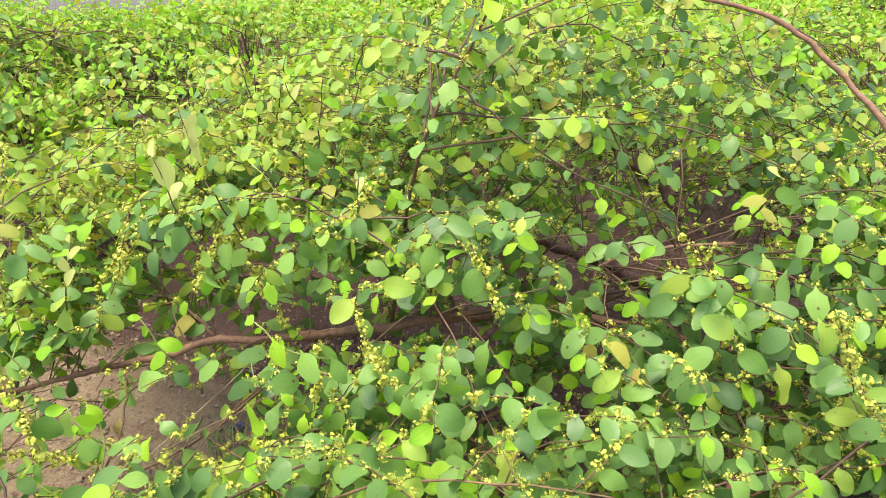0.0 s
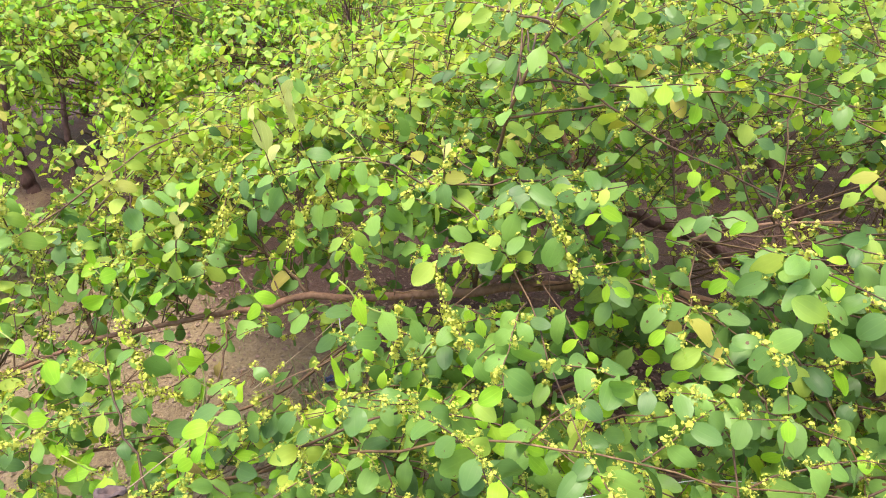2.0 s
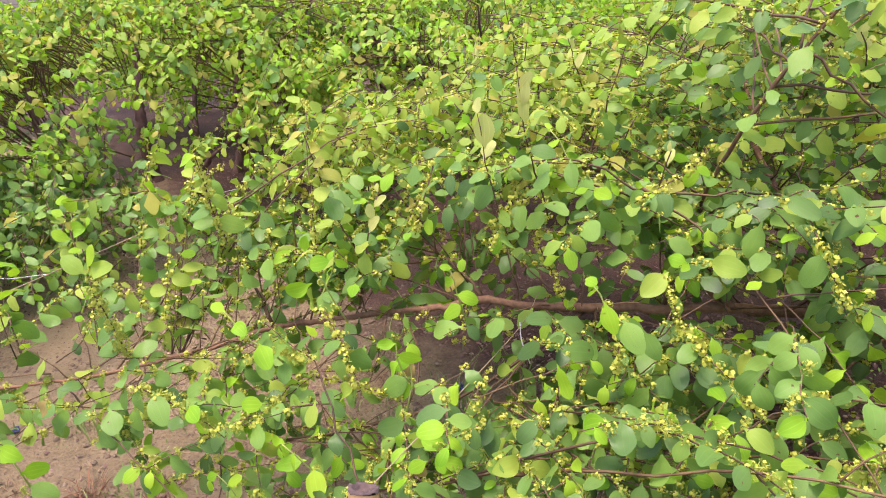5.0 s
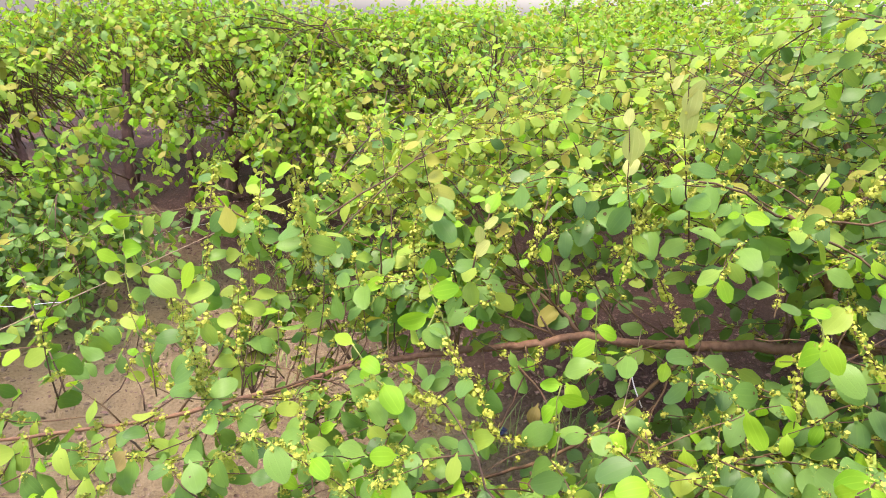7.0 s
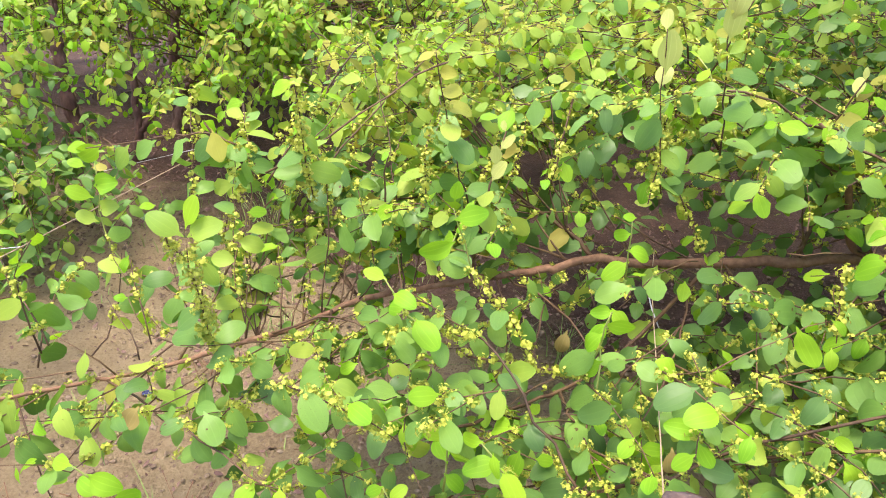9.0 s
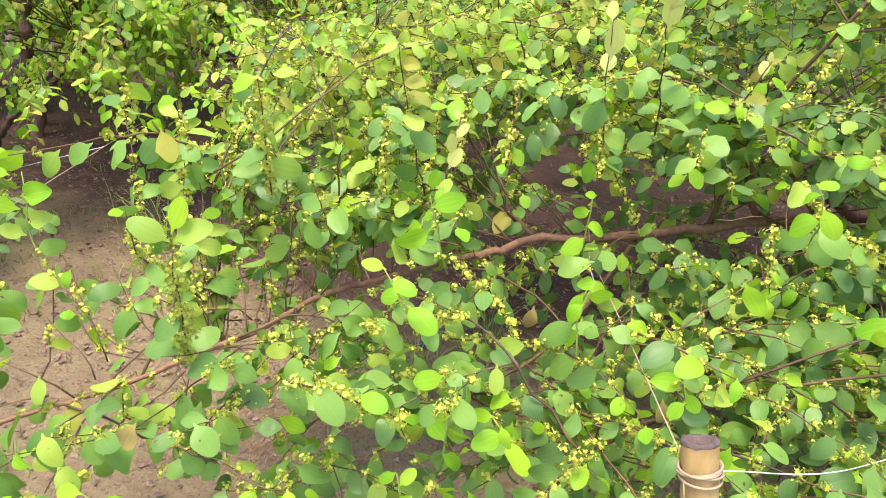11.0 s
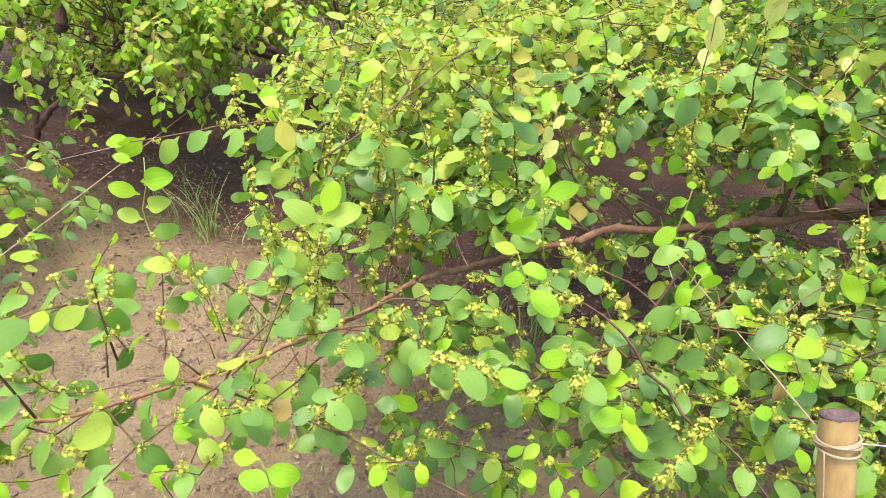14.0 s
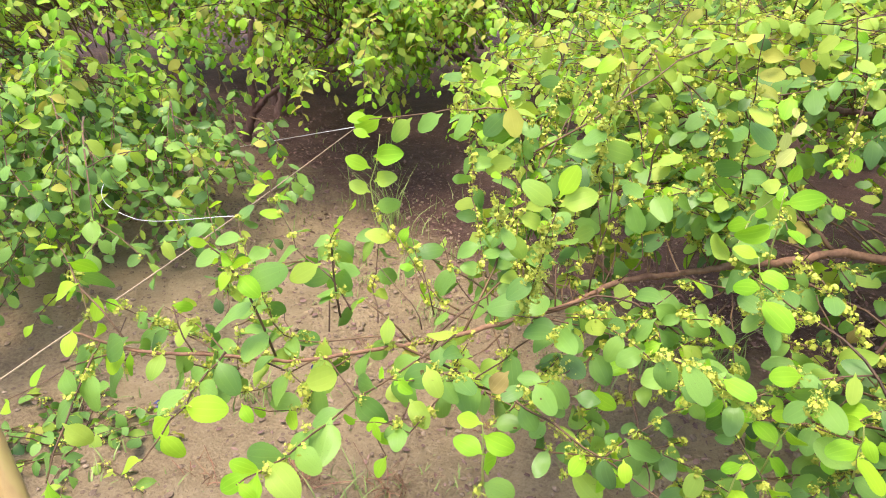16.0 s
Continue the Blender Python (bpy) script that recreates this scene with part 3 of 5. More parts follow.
BOUGHS.append(limb(near_bush, [(-0.18, 1.48, 0.71), (-0.144, 1.5, 0.909), (-0.126, 1.45, 1.023), (-0.075, 1.36, 1.194), (-0.022, 1.34, 1.308), (0.02, 1.33, 1.381), (0.07, 1.3, 1.48)], [0.0055, 0.005, 0.0045, 0.004, 0.0035, 0.003, 0.002], "limb", STEM, 6, 6))
BOUGHS.append(limb(near_bush, [(0.16, 1.62, 0.69), (0.08, 1.72, 0.83), (0.052, 1.8, 0.918), (-0.006, 1.9, 1.006), (-0.032, 1.95, 1.094), (-0.068, 2.0, 1.2)], [0.01, 0.009, 0.009, 0.008, 0.007, 0.004], "limb", BARK, 8, 7))
BOUGHS.append(limb(near_bush, [(-0.602, 1.42, 0.697), (-0.659, 1.45, 0.735), (-0.772, 1.5, 0.779), (-0.878, 1.55, 0.816), (-0.99, 1.62, 0.83), (-1.15, 1.75, 0.84)], [0.005, 0.0045, 0.004, 0.0032, 0.0026, 0.002], "limb", STEM, 8, 8))
BOUGHS.append(limb(near_bush, [(-1.06, 1.18, 0.664), (-1.188, 1.27, 0.741), (-1.238, 1.22, 0.842), (-1.258, 1.17, 0.904), (-1.273, 1.12, 0.962), (-1.297, 1.1, 1.012)], [0.004, 0.0036, 0.0033, 0.003, 0.0025, 0.002], "limb", STEM, 8, 9))
BOUGHS.append(limb(near_bush, [(0.3, 1.68, 0.66), (0.287, 1.5, 0.76), (0.293, 1.45, 0.849), (0.309, 1.46, 0.904), (0.444, 1.5, 0.933), (0.6, 1.5, 0.95)], [0.006, 0.005, 0.004, 0.004, 0.0035, 0.003], "limb", BARK, 8, 10))
BOUGHS.append(limb(near_bush, [(0.86, 2.2, 0.4), (0.7, 2.45, 0.75), (0.4, 2.7, 0.92), (0.0, 2.8, 1.06), (-0.4, 2.75, 1.08)], [0.03, 0.025, 0.016, 0.01, 0.005], "limb", BARK_OLD, 10, 11))
BOUGHS.append(limb(near_bush, [(0.85, 2.2, 0.38), (0.4, 2.15, 0.62), (-0.1, 2.1, 0.8), (-0.6, 2.05, 0.88), (-1.0, 2.0, 0.86), (-1.35, 2.0, 0.78)], [0.028, 0.022, 0.014, 0.009, 0.006, 0.003], "limb", BARK_OLD, 10, 12))
BOUGHS.append(limb(near_bush, [(0.84, 2.16, 0.34), (0.75, 1.8, 0.52), (0.62, 1.4, 0.62), (0.5, 1.05, 0.66), (0.35, 0.8, 0.68)], [0.016, 0.012, 0.008, 0.006, 0.003], "limb", BARK, 8, 13, 0.002))
BOUGHS.append(limb(near_bush, [(0.35, 1.75, 0.6), (0.1, 1.4, 0.55), (-0.2, 1.1, 0.58), (-0.45, 0.9, 0.62), (-0.62, 0.75, 0.66)], [0.006, 0.005, 0.004, 0.0032, 0.0022], "limb", STEM, 7, 14, 0.0015))
BOUGHS.append(limb(near_bush, [(-0.35, 1.46, 0.69), (-0.55, 1.2, 0.58), (-0.72, 1.02, 0.57), (-0.85, 0.88, 0.6)], [0.005, 0.004, 0.003, 0.0022], "limb", STEM, 7, 15, 0.0015))

bush = Growth(11, main_out, 0.72, 0.03)
LONG = BOUGHS[0][np.argsort(BOUGHS[0][:, 0])]


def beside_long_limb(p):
    """The long limb shows bare: leaves stay out of the sight lines from the walk to it."""
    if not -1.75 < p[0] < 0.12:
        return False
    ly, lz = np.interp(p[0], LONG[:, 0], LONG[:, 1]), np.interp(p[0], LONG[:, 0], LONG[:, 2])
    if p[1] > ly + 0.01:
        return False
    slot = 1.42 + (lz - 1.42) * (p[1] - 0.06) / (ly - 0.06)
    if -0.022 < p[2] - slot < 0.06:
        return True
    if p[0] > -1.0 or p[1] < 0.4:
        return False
    # for the outer end, the sight lines fan out from one point of the walk
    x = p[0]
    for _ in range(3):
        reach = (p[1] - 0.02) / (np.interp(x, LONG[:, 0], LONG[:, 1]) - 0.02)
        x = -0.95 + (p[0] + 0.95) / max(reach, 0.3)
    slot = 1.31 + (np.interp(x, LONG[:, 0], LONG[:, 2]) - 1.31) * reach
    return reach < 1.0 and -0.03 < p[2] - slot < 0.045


# thin places cut along sight lines: from a point of the walk to an inner one, their breadth at the inner end, and what
# share stays away
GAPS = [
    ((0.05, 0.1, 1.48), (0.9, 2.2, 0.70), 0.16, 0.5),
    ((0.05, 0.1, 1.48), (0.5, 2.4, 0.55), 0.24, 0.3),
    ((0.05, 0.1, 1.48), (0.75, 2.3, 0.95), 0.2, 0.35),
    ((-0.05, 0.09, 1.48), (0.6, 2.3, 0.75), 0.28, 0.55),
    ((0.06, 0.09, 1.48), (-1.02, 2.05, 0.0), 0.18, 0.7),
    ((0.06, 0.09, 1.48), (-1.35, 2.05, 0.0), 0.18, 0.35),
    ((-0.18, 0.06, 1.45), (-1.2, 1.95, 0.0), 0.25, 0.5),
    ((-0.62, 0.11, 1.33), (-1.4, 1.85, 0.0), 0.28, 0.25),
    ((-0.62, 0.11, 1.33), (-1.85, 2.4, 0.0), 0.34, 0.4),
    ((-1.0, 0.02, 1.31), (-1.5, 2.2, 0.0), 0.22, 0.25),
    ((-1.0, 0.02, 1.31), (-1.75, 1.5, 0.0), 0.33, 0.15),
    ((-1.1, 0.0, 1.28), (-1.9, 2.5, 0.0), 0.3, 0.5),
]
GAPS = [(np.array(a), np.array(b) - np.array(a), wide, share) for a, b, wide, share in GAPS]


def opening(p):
    """The share of leaves that stays away: on the sight lines to the bare limb, and where the bush is thinned towards
    sand and trunk.
    """
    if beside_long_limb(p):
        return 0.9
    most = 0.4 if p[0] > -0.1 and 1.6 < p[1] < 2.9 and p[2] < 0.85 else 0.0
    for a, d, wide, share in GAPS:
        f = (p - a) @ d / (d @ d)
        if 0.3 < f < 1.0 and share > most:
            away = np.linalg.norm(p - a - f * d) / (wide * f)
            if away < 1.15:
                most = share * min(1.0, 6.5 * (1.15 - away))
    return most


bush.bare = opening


def open_ground(p):
    """Gaps in the bush, where the sand shows."""
    x, y = p[0], p[1]
    if x < -1.06 - 0.25 * (y - 0.8) and 0.85 < y < 1.12:
        return True
    if x < -1.24 - 0.4 * (y - 1.12) and 1.12 <= y < 2.0:
        return True
    return x < -0.95 - 0.4 * max(0.0, 0.9 - y) and y < 0.85


# secondary branches from the limbs up to the bush's outline, with leafy twigs on them
BOUGH_POINTS = np.concatenate(BOUGHS[:2] + BOUGHS[3:])
rr = bush.r
ends, inner = [], []
for layer, (pitch, under) in enumerate([(0.165, 0.0), (0.2, 0.16), (0.26, 0.32), (0.22, 0.48)]):
    for ix in np.arange(-1.6, 2.3, pitch):
        for iy in np.arange(0.5, 3.6, pitch):
            x, y = ix + rr.uniform(-0.5, 0.5) * pitch, iy + rr.uniform(-0.5, 0.5) * pitch
            d = np.hypot((x - CENTRE[0]) / REACH[0], (y - CENTRE[1]) / REACH[1])
            if d > 1 or y < 0.6 or open_ground((x, y)) or (y > 3.0 and rr.rand() < 0.4) or (layer in (1, 2) and (y > 3.0 or rr.rand() < 0.25 * layer)) or (layer == 3 and not (1.5 < y < 2.7 and x > -1.15)):
                continue
            if layer in (1, 2) and x > -0.5 and 1.1 < y < 2.0 and rr.rand() < 0.35:
                continue
            if layer > 1 and x < -0.85 and y < 1.75 and (layer == 3 or rr.rand() < 0.5):
                continue
            if x < -0.25 and y < 1.3 and rr.rand() < 0.15 + 0.5 * (x > -0.68 and y > 0.88):
                continue
            if x < -0.75 and 1.55 < y < 2.7 and rr.rand() < 0.3 + 0.4 * (layer > 0):
                continue
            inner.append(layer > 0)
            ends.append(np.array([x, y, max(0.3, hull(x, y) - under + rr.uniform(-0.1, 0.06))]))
for end, within in zip(ends, inner):
    away = np.linalg.norm((BOUGH_POINTS - end) * [1, 1, 1.6], axis=1)
    pool = np.argsort(away)[:130]
    start = BOUGH_POINTS[pool[rr.randint(len(pool))]]
    gap = np.linalg.norm(end - start)
    if gap < 0.12:
        start = start + rr.normal(size=3) * 0.05
    lift = (start + end) / 2 + np.array([0, 0, 0.12 * gap]) + rr.normal(size=3) * 0.04
    path = smooth_path([start, lift, end], 10)
    far_side = end[1] > 2.2
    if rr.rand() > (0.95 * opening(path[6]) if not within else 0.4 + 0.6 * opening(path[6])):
        bush.stems.append((smooth_path(path, 14) + rr.normal(size=(14, 3)) * 0.003, np.linspace(0.0026, 0.0013, 14), False, False))
    flip = 1 if rr.rand() < 0.5 else -1
    along = unit(end - lift)
    for f in np.linspace(0.35, 1.0, 6 if not far_side else 4):
        at = path[int(f * 9)]
        flat = unit(np.array([along[0], along[1], 0.0]) + 1e-6)
        turn = flip * rr.uniform(0.5, 1.2) if f < 1 else rr.uniform(-0.3, 0.3)
        d = np.array([flat[0] * np.cos(turn) - flat[1] * np.sin(turn), flat[0] * np.sin(turn) + flat[1] * np.cos(turn), rr.uniform(0.0, 0.75)])
        flip = -flip
        length = rr.uniform(0.11, 0.3)
        twig = bush.wander(at, d, length, rr.uniform(0.2, 0.9))
        if open_ground(twig[-1]) or twig[-1][1] < 0.58:
            continue
        # tops get more of the lighter leaf_mid: yellower growth, plus top light as colour
        tall = twig[-1][2] > 1.12 or (twig[-1][1] > 1.4 and twig[-1][2] > hull(twig[-1][0], twig[-1][1]) - 0.14)
        # inner and right-hand twigs take more of the leaves with painted shade
        bush.shoot(twig, 0.0016, 0.0009, 0.023, 0.046 if tall or twig[-1][1] > 1.9 else (0.054 if twig[-1][1] > 0.95 else 0.048), 0.8 if twig[-1][1] < 1.5 else 0.6, int(rr.choice([0, 0, 1, 2, 3])), 0.0, (0.1 if tall and twig[-1][0] < -0.35 else 0.02 if tall else 0.006) if twig[-1][1] > 1.05 else 0.0, middle=(0.85 if twig[-1][0] < -0.35 else 0.4 if twig[-1][2] > 1.3 else 0.25) if tall else (0.25 if twig[-1][1] > 1.75 else 0.12), shaded=(0.7 if within else 0.36) + (0.2 if twig[-1][0] > -0.3 else 0.0))

# upright vigorous shoots above the outline
for _ in range(95):
    x, y = rr.uniform(-1.2, 2.0), rr.uniform(1.15, 3.6)
    if np.hypot((x - CENTRE[0]) / REACH[0], (y - CENTRE[1]) / REACH[1]) > 0.95:
        continue
    base = np.array([x, y, hull(x, y) - 0.12])
    path = bush.wander(base, (rr.normal() * 0.3, rr.normal() * 0.3 - 0.1, 1.0), rr.uniform(0.2, 0.36), 0.05, 0.15)
    bush.shoot(path, 0.003, 0.0014, 0.03, 0.046, 0.45, 3, 0.15, 0.2, pale=rr.rand() < 0.35, middle=0.5, green_tip=rr.rand() < 0.3)

# leafy stretches on the bare side limbs
for k, part_bare in ((3, 0.3), (4, 0.2), (5, 0.5), (6, 0.1), (7, 0.1), (8, 0.4), (10, 0.55)):
    bush.shoot(BOUGHS[k], 0.002, 0.001, 0.034, 0.056, 0.7, 2, part_bare)

# low hanging twigs along the long limb
for f in np.linspace(0.3, 0.98, 30):
    at = BOUGHS[0][int(f * (len(BOUGHS[0]) - 1))]
    d = (rr.normal() * 0.6, rr.normal() * 0.6 - 0.3, rr.uniform(-0.3, 0.5))
    path = bush.wander(at, d, rr.uniform(0.08, 0.22), 0.6)
    bush.shoot(path, 0.002, 0.001, 0.03, 0.055, 0.6, int(rr.choice([0, 1, 2])), 0.1)


# leaves and flower tufts straight on the outer half of the long limb
bush.bare = lambda at: 0.0
bush.shoot(BOUGHS[0][int(len(BOUGHS[0]) * 0.56) :], 0.002, 0.001, 0.038, 0.058, 0.85, 3, 0.0, 0.03, big_bloom=1.6)

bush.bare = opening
# thin sprays between the long limb and the path, over open sand
for _ in range(52):
    x = rr.uniform(-1.85, -0.75)
    y = rr.uniform(0.6, 1.12)
    if y < 0.7 and x > -1.15:
        continue
    end = np.array([x, y, 0.6 + 0.16 * rr.rand() + 0.18 * (y - 0.5) * rr.rand()])
    start = LONG[np.argmin(np.abs(LONG[:, 0] - (x + rr.uniform(0.05, 0.3))))]
    start = start * 0.75 + end * 0.25 + np.array([0, 0, -0.02])
    turn = rr.normal(size=3) * 0.03
    bush.shoot([start, (start + end) / 2 + turn + [0, 0, -0.03], end], 0.0017, 0.0009, 0.034, 0.052, 0.75, int(rr.choice([0, 0, 1, 3])), 0.3, 0.005, middle=0.1, big_bloom=1.4)


# leafy twigs hanging below the inner half of the long limb, down to near the litter
for _ in range(300):
    x, y = rr.uniform(-0.62, 1.35), rr.uniform(0.9, 1.6)
    z = rr.uniform(0.16, 0.66)
    if x < -0.35 and y > 1.55:
        continue
    path = bush.wander((x + rr.normal() * 0.05, y + 0.12, z + 0.05), (rr.normal() * 0.7, -0.8, rr.uniform(-0.4, 0.5)), rr.uniform(0.12, 0.28), 0.5)
    bush.shoot(path, 0.0015, 0.0009, 0.026, 0.052, 0.45, int(rr.choice([0, 0, 0, 1, 2])), 0.0, 0.01, middle=0.12, shaded=0.6)

# leafy shoots rising behind the outer stretch of the long limb
for _ in range(34):
    x = rr.uniform(-1.32, -0.85)
    start = LONG[np.argmin(np.abs(LONG[:, 0] - x))]
    end = start + np.array([rr.uniform(-0.16, 0.1), rr.uniform(0.06, 0.5), rr.uniform(0.1, 0.4)])
    bush.shoot([start, (start + end) / 2 + rr.normal(size=3) * 0.03, end], 0.0016, 0.0009, 0.025, 0.05, 0.9, int(rr.choice([0, 1, 2, 3])), 0.2, 0.03, middle=0.32, big_bloom=1.6)

bush.bare = lambda at: 0.0


def feature(points, **how):
    values = dict(thick=0.002, thin=0.001, spacing=0.029, size=0.056, flowers=0.7, young=3, age=0.0, own=True, leafy=0.97)
    values.update(how)
    bush.shoot(np.array(points), **values)


def open_leaf(at, axis, size, kind):
    """One leaf held out from a shoot, its upper face up and towards the path."""
    axis = unit(np.asarray(axis, float) + rr.normal(size=3) * 0.1)
    normal = np.array([0.05, -0.75, 0.6]) + rr.normal(size=3) * 0.3
    bush.leaves.append((np.asarray(at, float) + axis * 0.012, axis, unit(normal - axis * (normal @ axis)), size * 0.84, kind))


# the loose sprays over the open ground
feature([(-1.24, 1.02, 0.65), (-1.36, 1.04, 0.69), (-1.48, 1.07, 0.71), (-1.55, 1.1, 0.70)], young=1, big_bloom=2.0)
feature([(-1.5, 1.08, 0.71), (-1.52, 1.08, 0.75), (-1.54, 1.09, 0.82), (-1.52, 1.08, 0.92)], young=1, flowers=0.8, spacing=0.025, size=0.03, leafy=0.1, green_tip=True)
for z, side, size, kind in ((0.77, 1, 0.058, 0), (0.80, -1, 0.05, 4), (0.825, 1, 0.06, 4), (0.85, -1, 0.062, 1), (0.875, 1, 0.066, 1), (0.91, -1, 0.035, 1)):
    open_leaf((-1.533, 1.08, z), (side * 0.9, -0.25, 0.15 + 0.45 * rr.rand()), size * rr.uniform(0.85, 1.05), kind)
feature([(-1.48, 0.85, 0.68), (-1.53, 0.88, 0.72), (-1.6, 0.92, 0.72), (-1.64, 0.95, 0.75), (-1.69, 0.98, 0.8), (-1.73, 1.0, 0.83)], young=4)
feature([(-1.6, 0.91, 0.72), (-1.64, 0.88, 0.72), (-1.69, 0.85, 0.71), (-1.74, 0.84, 0.72)], young=4, flowers=0.2)
feature([(-1.25, 1.12, 0.97), (-1.31, 1.13, 0.98), (-1.38, 1.14, 0.97), (-1.47, 1.13, 0.95), (-1.55, 1.1, 0.94)], young=1, flowers=0.7, spacing=0.03, size=0.03, leafy=0.2, big_bloom=1.5)
for x, z, down, size, kind in ((-1.29, 0.985, -0.8, 0.062, 0), (-1.35, 0.975, -0.9, 0.066, 0), (-1.41, 0.965, -0.5, 0.06, 0), (-1.47, 0.95, -0.6, 0.066, 4), (-1.53, 0.945, -0.35, 0.064, 1), (-1.55, 0.94, 0.05, 0.045, 1)):
    open_leaf((x, 1.12, z), (-0.75, -0.25, down), size, kind)
feature([(-1.21, 1.0, 0.74), (-1.24, 0.95, 0.82), (-1.25, 0.9, 0.87), (-1.25, 0.88, 0.95)], flowers=1.0, big_bloom=1.8, young=3, age=0.06, size=0.045, spacing=0.02, leafy=0.4)
feature([(-1.54, 0.7, 0.67), (-1.55, 0.66, 0.8), (-1.56, 0.64, 0.84), (-1.58, 0.62, 0.89)], young=4)
feature([(-1.5, 0.85, 0.66), (-1.51, 0.85, 0.75), (-1.52, 0.86, 0.8), (-1.49, 0.88, 0.86)], young=3, big_bloom=2.0)
feature([(-1.6, 0.66, 0.69), (-1.6, 0.6, 0.68), (-1.56, 0.5, 0.72), (-1.53, 0.4, 0.74)], young=4)
feature([(-1.3, 0.87, 0.66), (-1.4, 0.68, 0.64), (-1.42, 0.5, 0.69), (-1.43, 0.42, 0.72)], young=4)
feature([(-1.7, 0.58, 0.74), (-1.78, 0.6, 0.8), (-1.82, 0.62, 0.84)], young=4, flowers=0.2)

# short sprigs with bright young leaves
for x, y, z in [(-0.29, 0.936, 1.015), (0.026, 0.833, 0.846), (-0.458, 1.408, 1.068), (0.114, 1.453, 0.761), (-0.587, 0.894, 0.862), (0.275, 1.416, 1.083), (-0.06, 0.908, 0.833), (-0.564, 1.085, 0.923), (-0.889, 0.838, 0.894), (-0.741, 0.961, 0.635), (-0.585, 0.932, 0.839), (-0.732, 0.748, 0.725), (-0.858, 0.727, 0.635), (-0.787, 0.801, 0.679), (-1.043, 0.955, 0.498), (-1.195, 0.58, 0.732), (-0.814, 1.095, 0.914), (-0.91, 0.816, 0.722)]:
    lean = rr.normal(size=2) * 0.04
    feature([(x + lean[0], y + 0.06 + lean[1], z - 0.13), (x + lean[0] * 0.5, y + 0.03, z - 0.06), (x, y, z + 0.01)], young=4, spacing=0.026, flowers=0.4, green_tip=True, age=0.0)
# drooping flower-laden twigs
FLOWERY = dict(flowers=1.0, spacing=0.012, leafy=0.14, young=1, big_bloom=1.8, age=0.0)
for points in (
    [(-0.18, 1.15, 0.95), (-0.14, 1.08, 0.89), (-0.09, 1.0, 0.88), (-0.02, 0.92, 0.86)],
    [(-0.47, 1.35, 1.01), (-0.51, 1.31, 0.97), (-0.56, 1.28, 0.93)],
    [(-0.14, 1.25, 1.16), (-0.19, 1.2, 1.11), (-0.25, 1.17, 1.07)],
    [(-0.79, 1.0, 0.84), (-0.73, 0.96, 0.8), (-0.68, 0.92, 0.76)],
    [(-0.24, 1.1, 0.88), (-0.24, 1.05, 0.78)],
    [(-0.49, 1.4, 1.0), (-0.51, 1.38, 0.95), (-0.52, 1.38, 0.88)],
    [(-0.37, 1.5, 1.17), (-0.37, 1.5, 1.09)],
    [(-1.13, 1.15, 1.05), (-1.16, 1.1, 0.98)],
    [(-0.79, 0.95, 0.72), (-0.65, 0.95, 0.72), (-0.6, 0.95, 0.72)],
    [(-1.0, 0.72, 0.8), (-0.92, 0.74, 0.76), (-0.84, 0.74, 0.72)],
    [(-0.48, 1.38, 0.92), (-0.39, 1.35, 0.76)],
    [(-0.79, 0.9, 0.79), (-0.87, 0.95, 0.77)],
):
    feature(points, **FLOWERY)
for points in (
    [(-1.2, 0.9, 0.7), (-1.18, 0.85, 0.8), (-1.16, 0.81, 0.93)],
    [(-1.12, 1.14, 0.88), (-1.115, 1.1, 0.98), (-1.11, 1.07, 1.1)],
    [(-0.5, 1.39, 1.03), (-0.515, 1.3, 0.98), (-0.53, 1.21, 0.91)],
    [(-0.92, 1.2, 1.0), (-0.925, 1.195, 0.94), (-0.92, 1.19, 0.87)],
    [(-0.68, 1.3, 1.06), (-0.69, 1.26, 0.98), (-0.7, 1.24, 0.92)],
    [(0.02, 1.2, 1.08), (0.06, 1.14, 1.02), (0.09, 1.1, 0.95)],
):
    feature(points, **FLOWERY)
feature([(-0.8, 1.1, 0.76), (-0.82, 1.06, 0.85), (-0.835, 1.02, 0.94)], young=1, flowers=0.5, leafy=0.1, green_tip=True)
for at, axis, size, kind in (
    ((-1.16, 0.81, 0.94), (-0.6, -0.2, 0.45), 0.058, 4),
    ((-1.16, 0.81, 0.95), (0.1, -0.1, 0.9), 0.052, 1),
    ((-1.16, 0.81, 0.94), (0.6, -0.2, 0.3), 0.056, 4),
    ((-0.835, 1.02, 0.92), (0.8, -0.25, 0.4), 0.06, 1),
    ((-0.83, 1.03, 0.88), (-0.75, -0.3, -0.35), 0.064, 1),
    ((-0.835, 1.02, 0.945), (0.1, -0.1, 0.9), 0.035, 1),
):
    open_leaf(at, axis, size, kind)
feature([(0.5, 0.85, 1.1), (0.54, 0.85, 1.0)], **FLOWERY)
feature([(0.39, 1.15, 1.09), (0.44, 1.1, 1.03)], **FLOWERY)
# withered leaves still hanging, curled
for x, y, z, size in [(-0.638, 1.078, 0.72, 0.05), (-0.5, 0.78, 0.762, 0.044), (-0.2, 0.918, 0.67, 0.046), (0.3, 0.95, 0.72, 0.045), (-1.18, 0.69, 0.75, 0.042)]:
    open_leaf((x, y, z), (rr.normal() * 0.4, -0.3, -0.9), size, 6)
# pale downy tips
for x, y, z in [(-0.47, 1.17, 1.29), (-0.9, 1.15, 1.15), (-0.55, 1.2, 1.2)]:
    feature([(x + 0.05, y + 0.1, z - 0.3), (x + 0.02, y + 0.04, z - 0.15), (x, y, z)], young=2, pale=True, size=0.055, flowers=0.5)

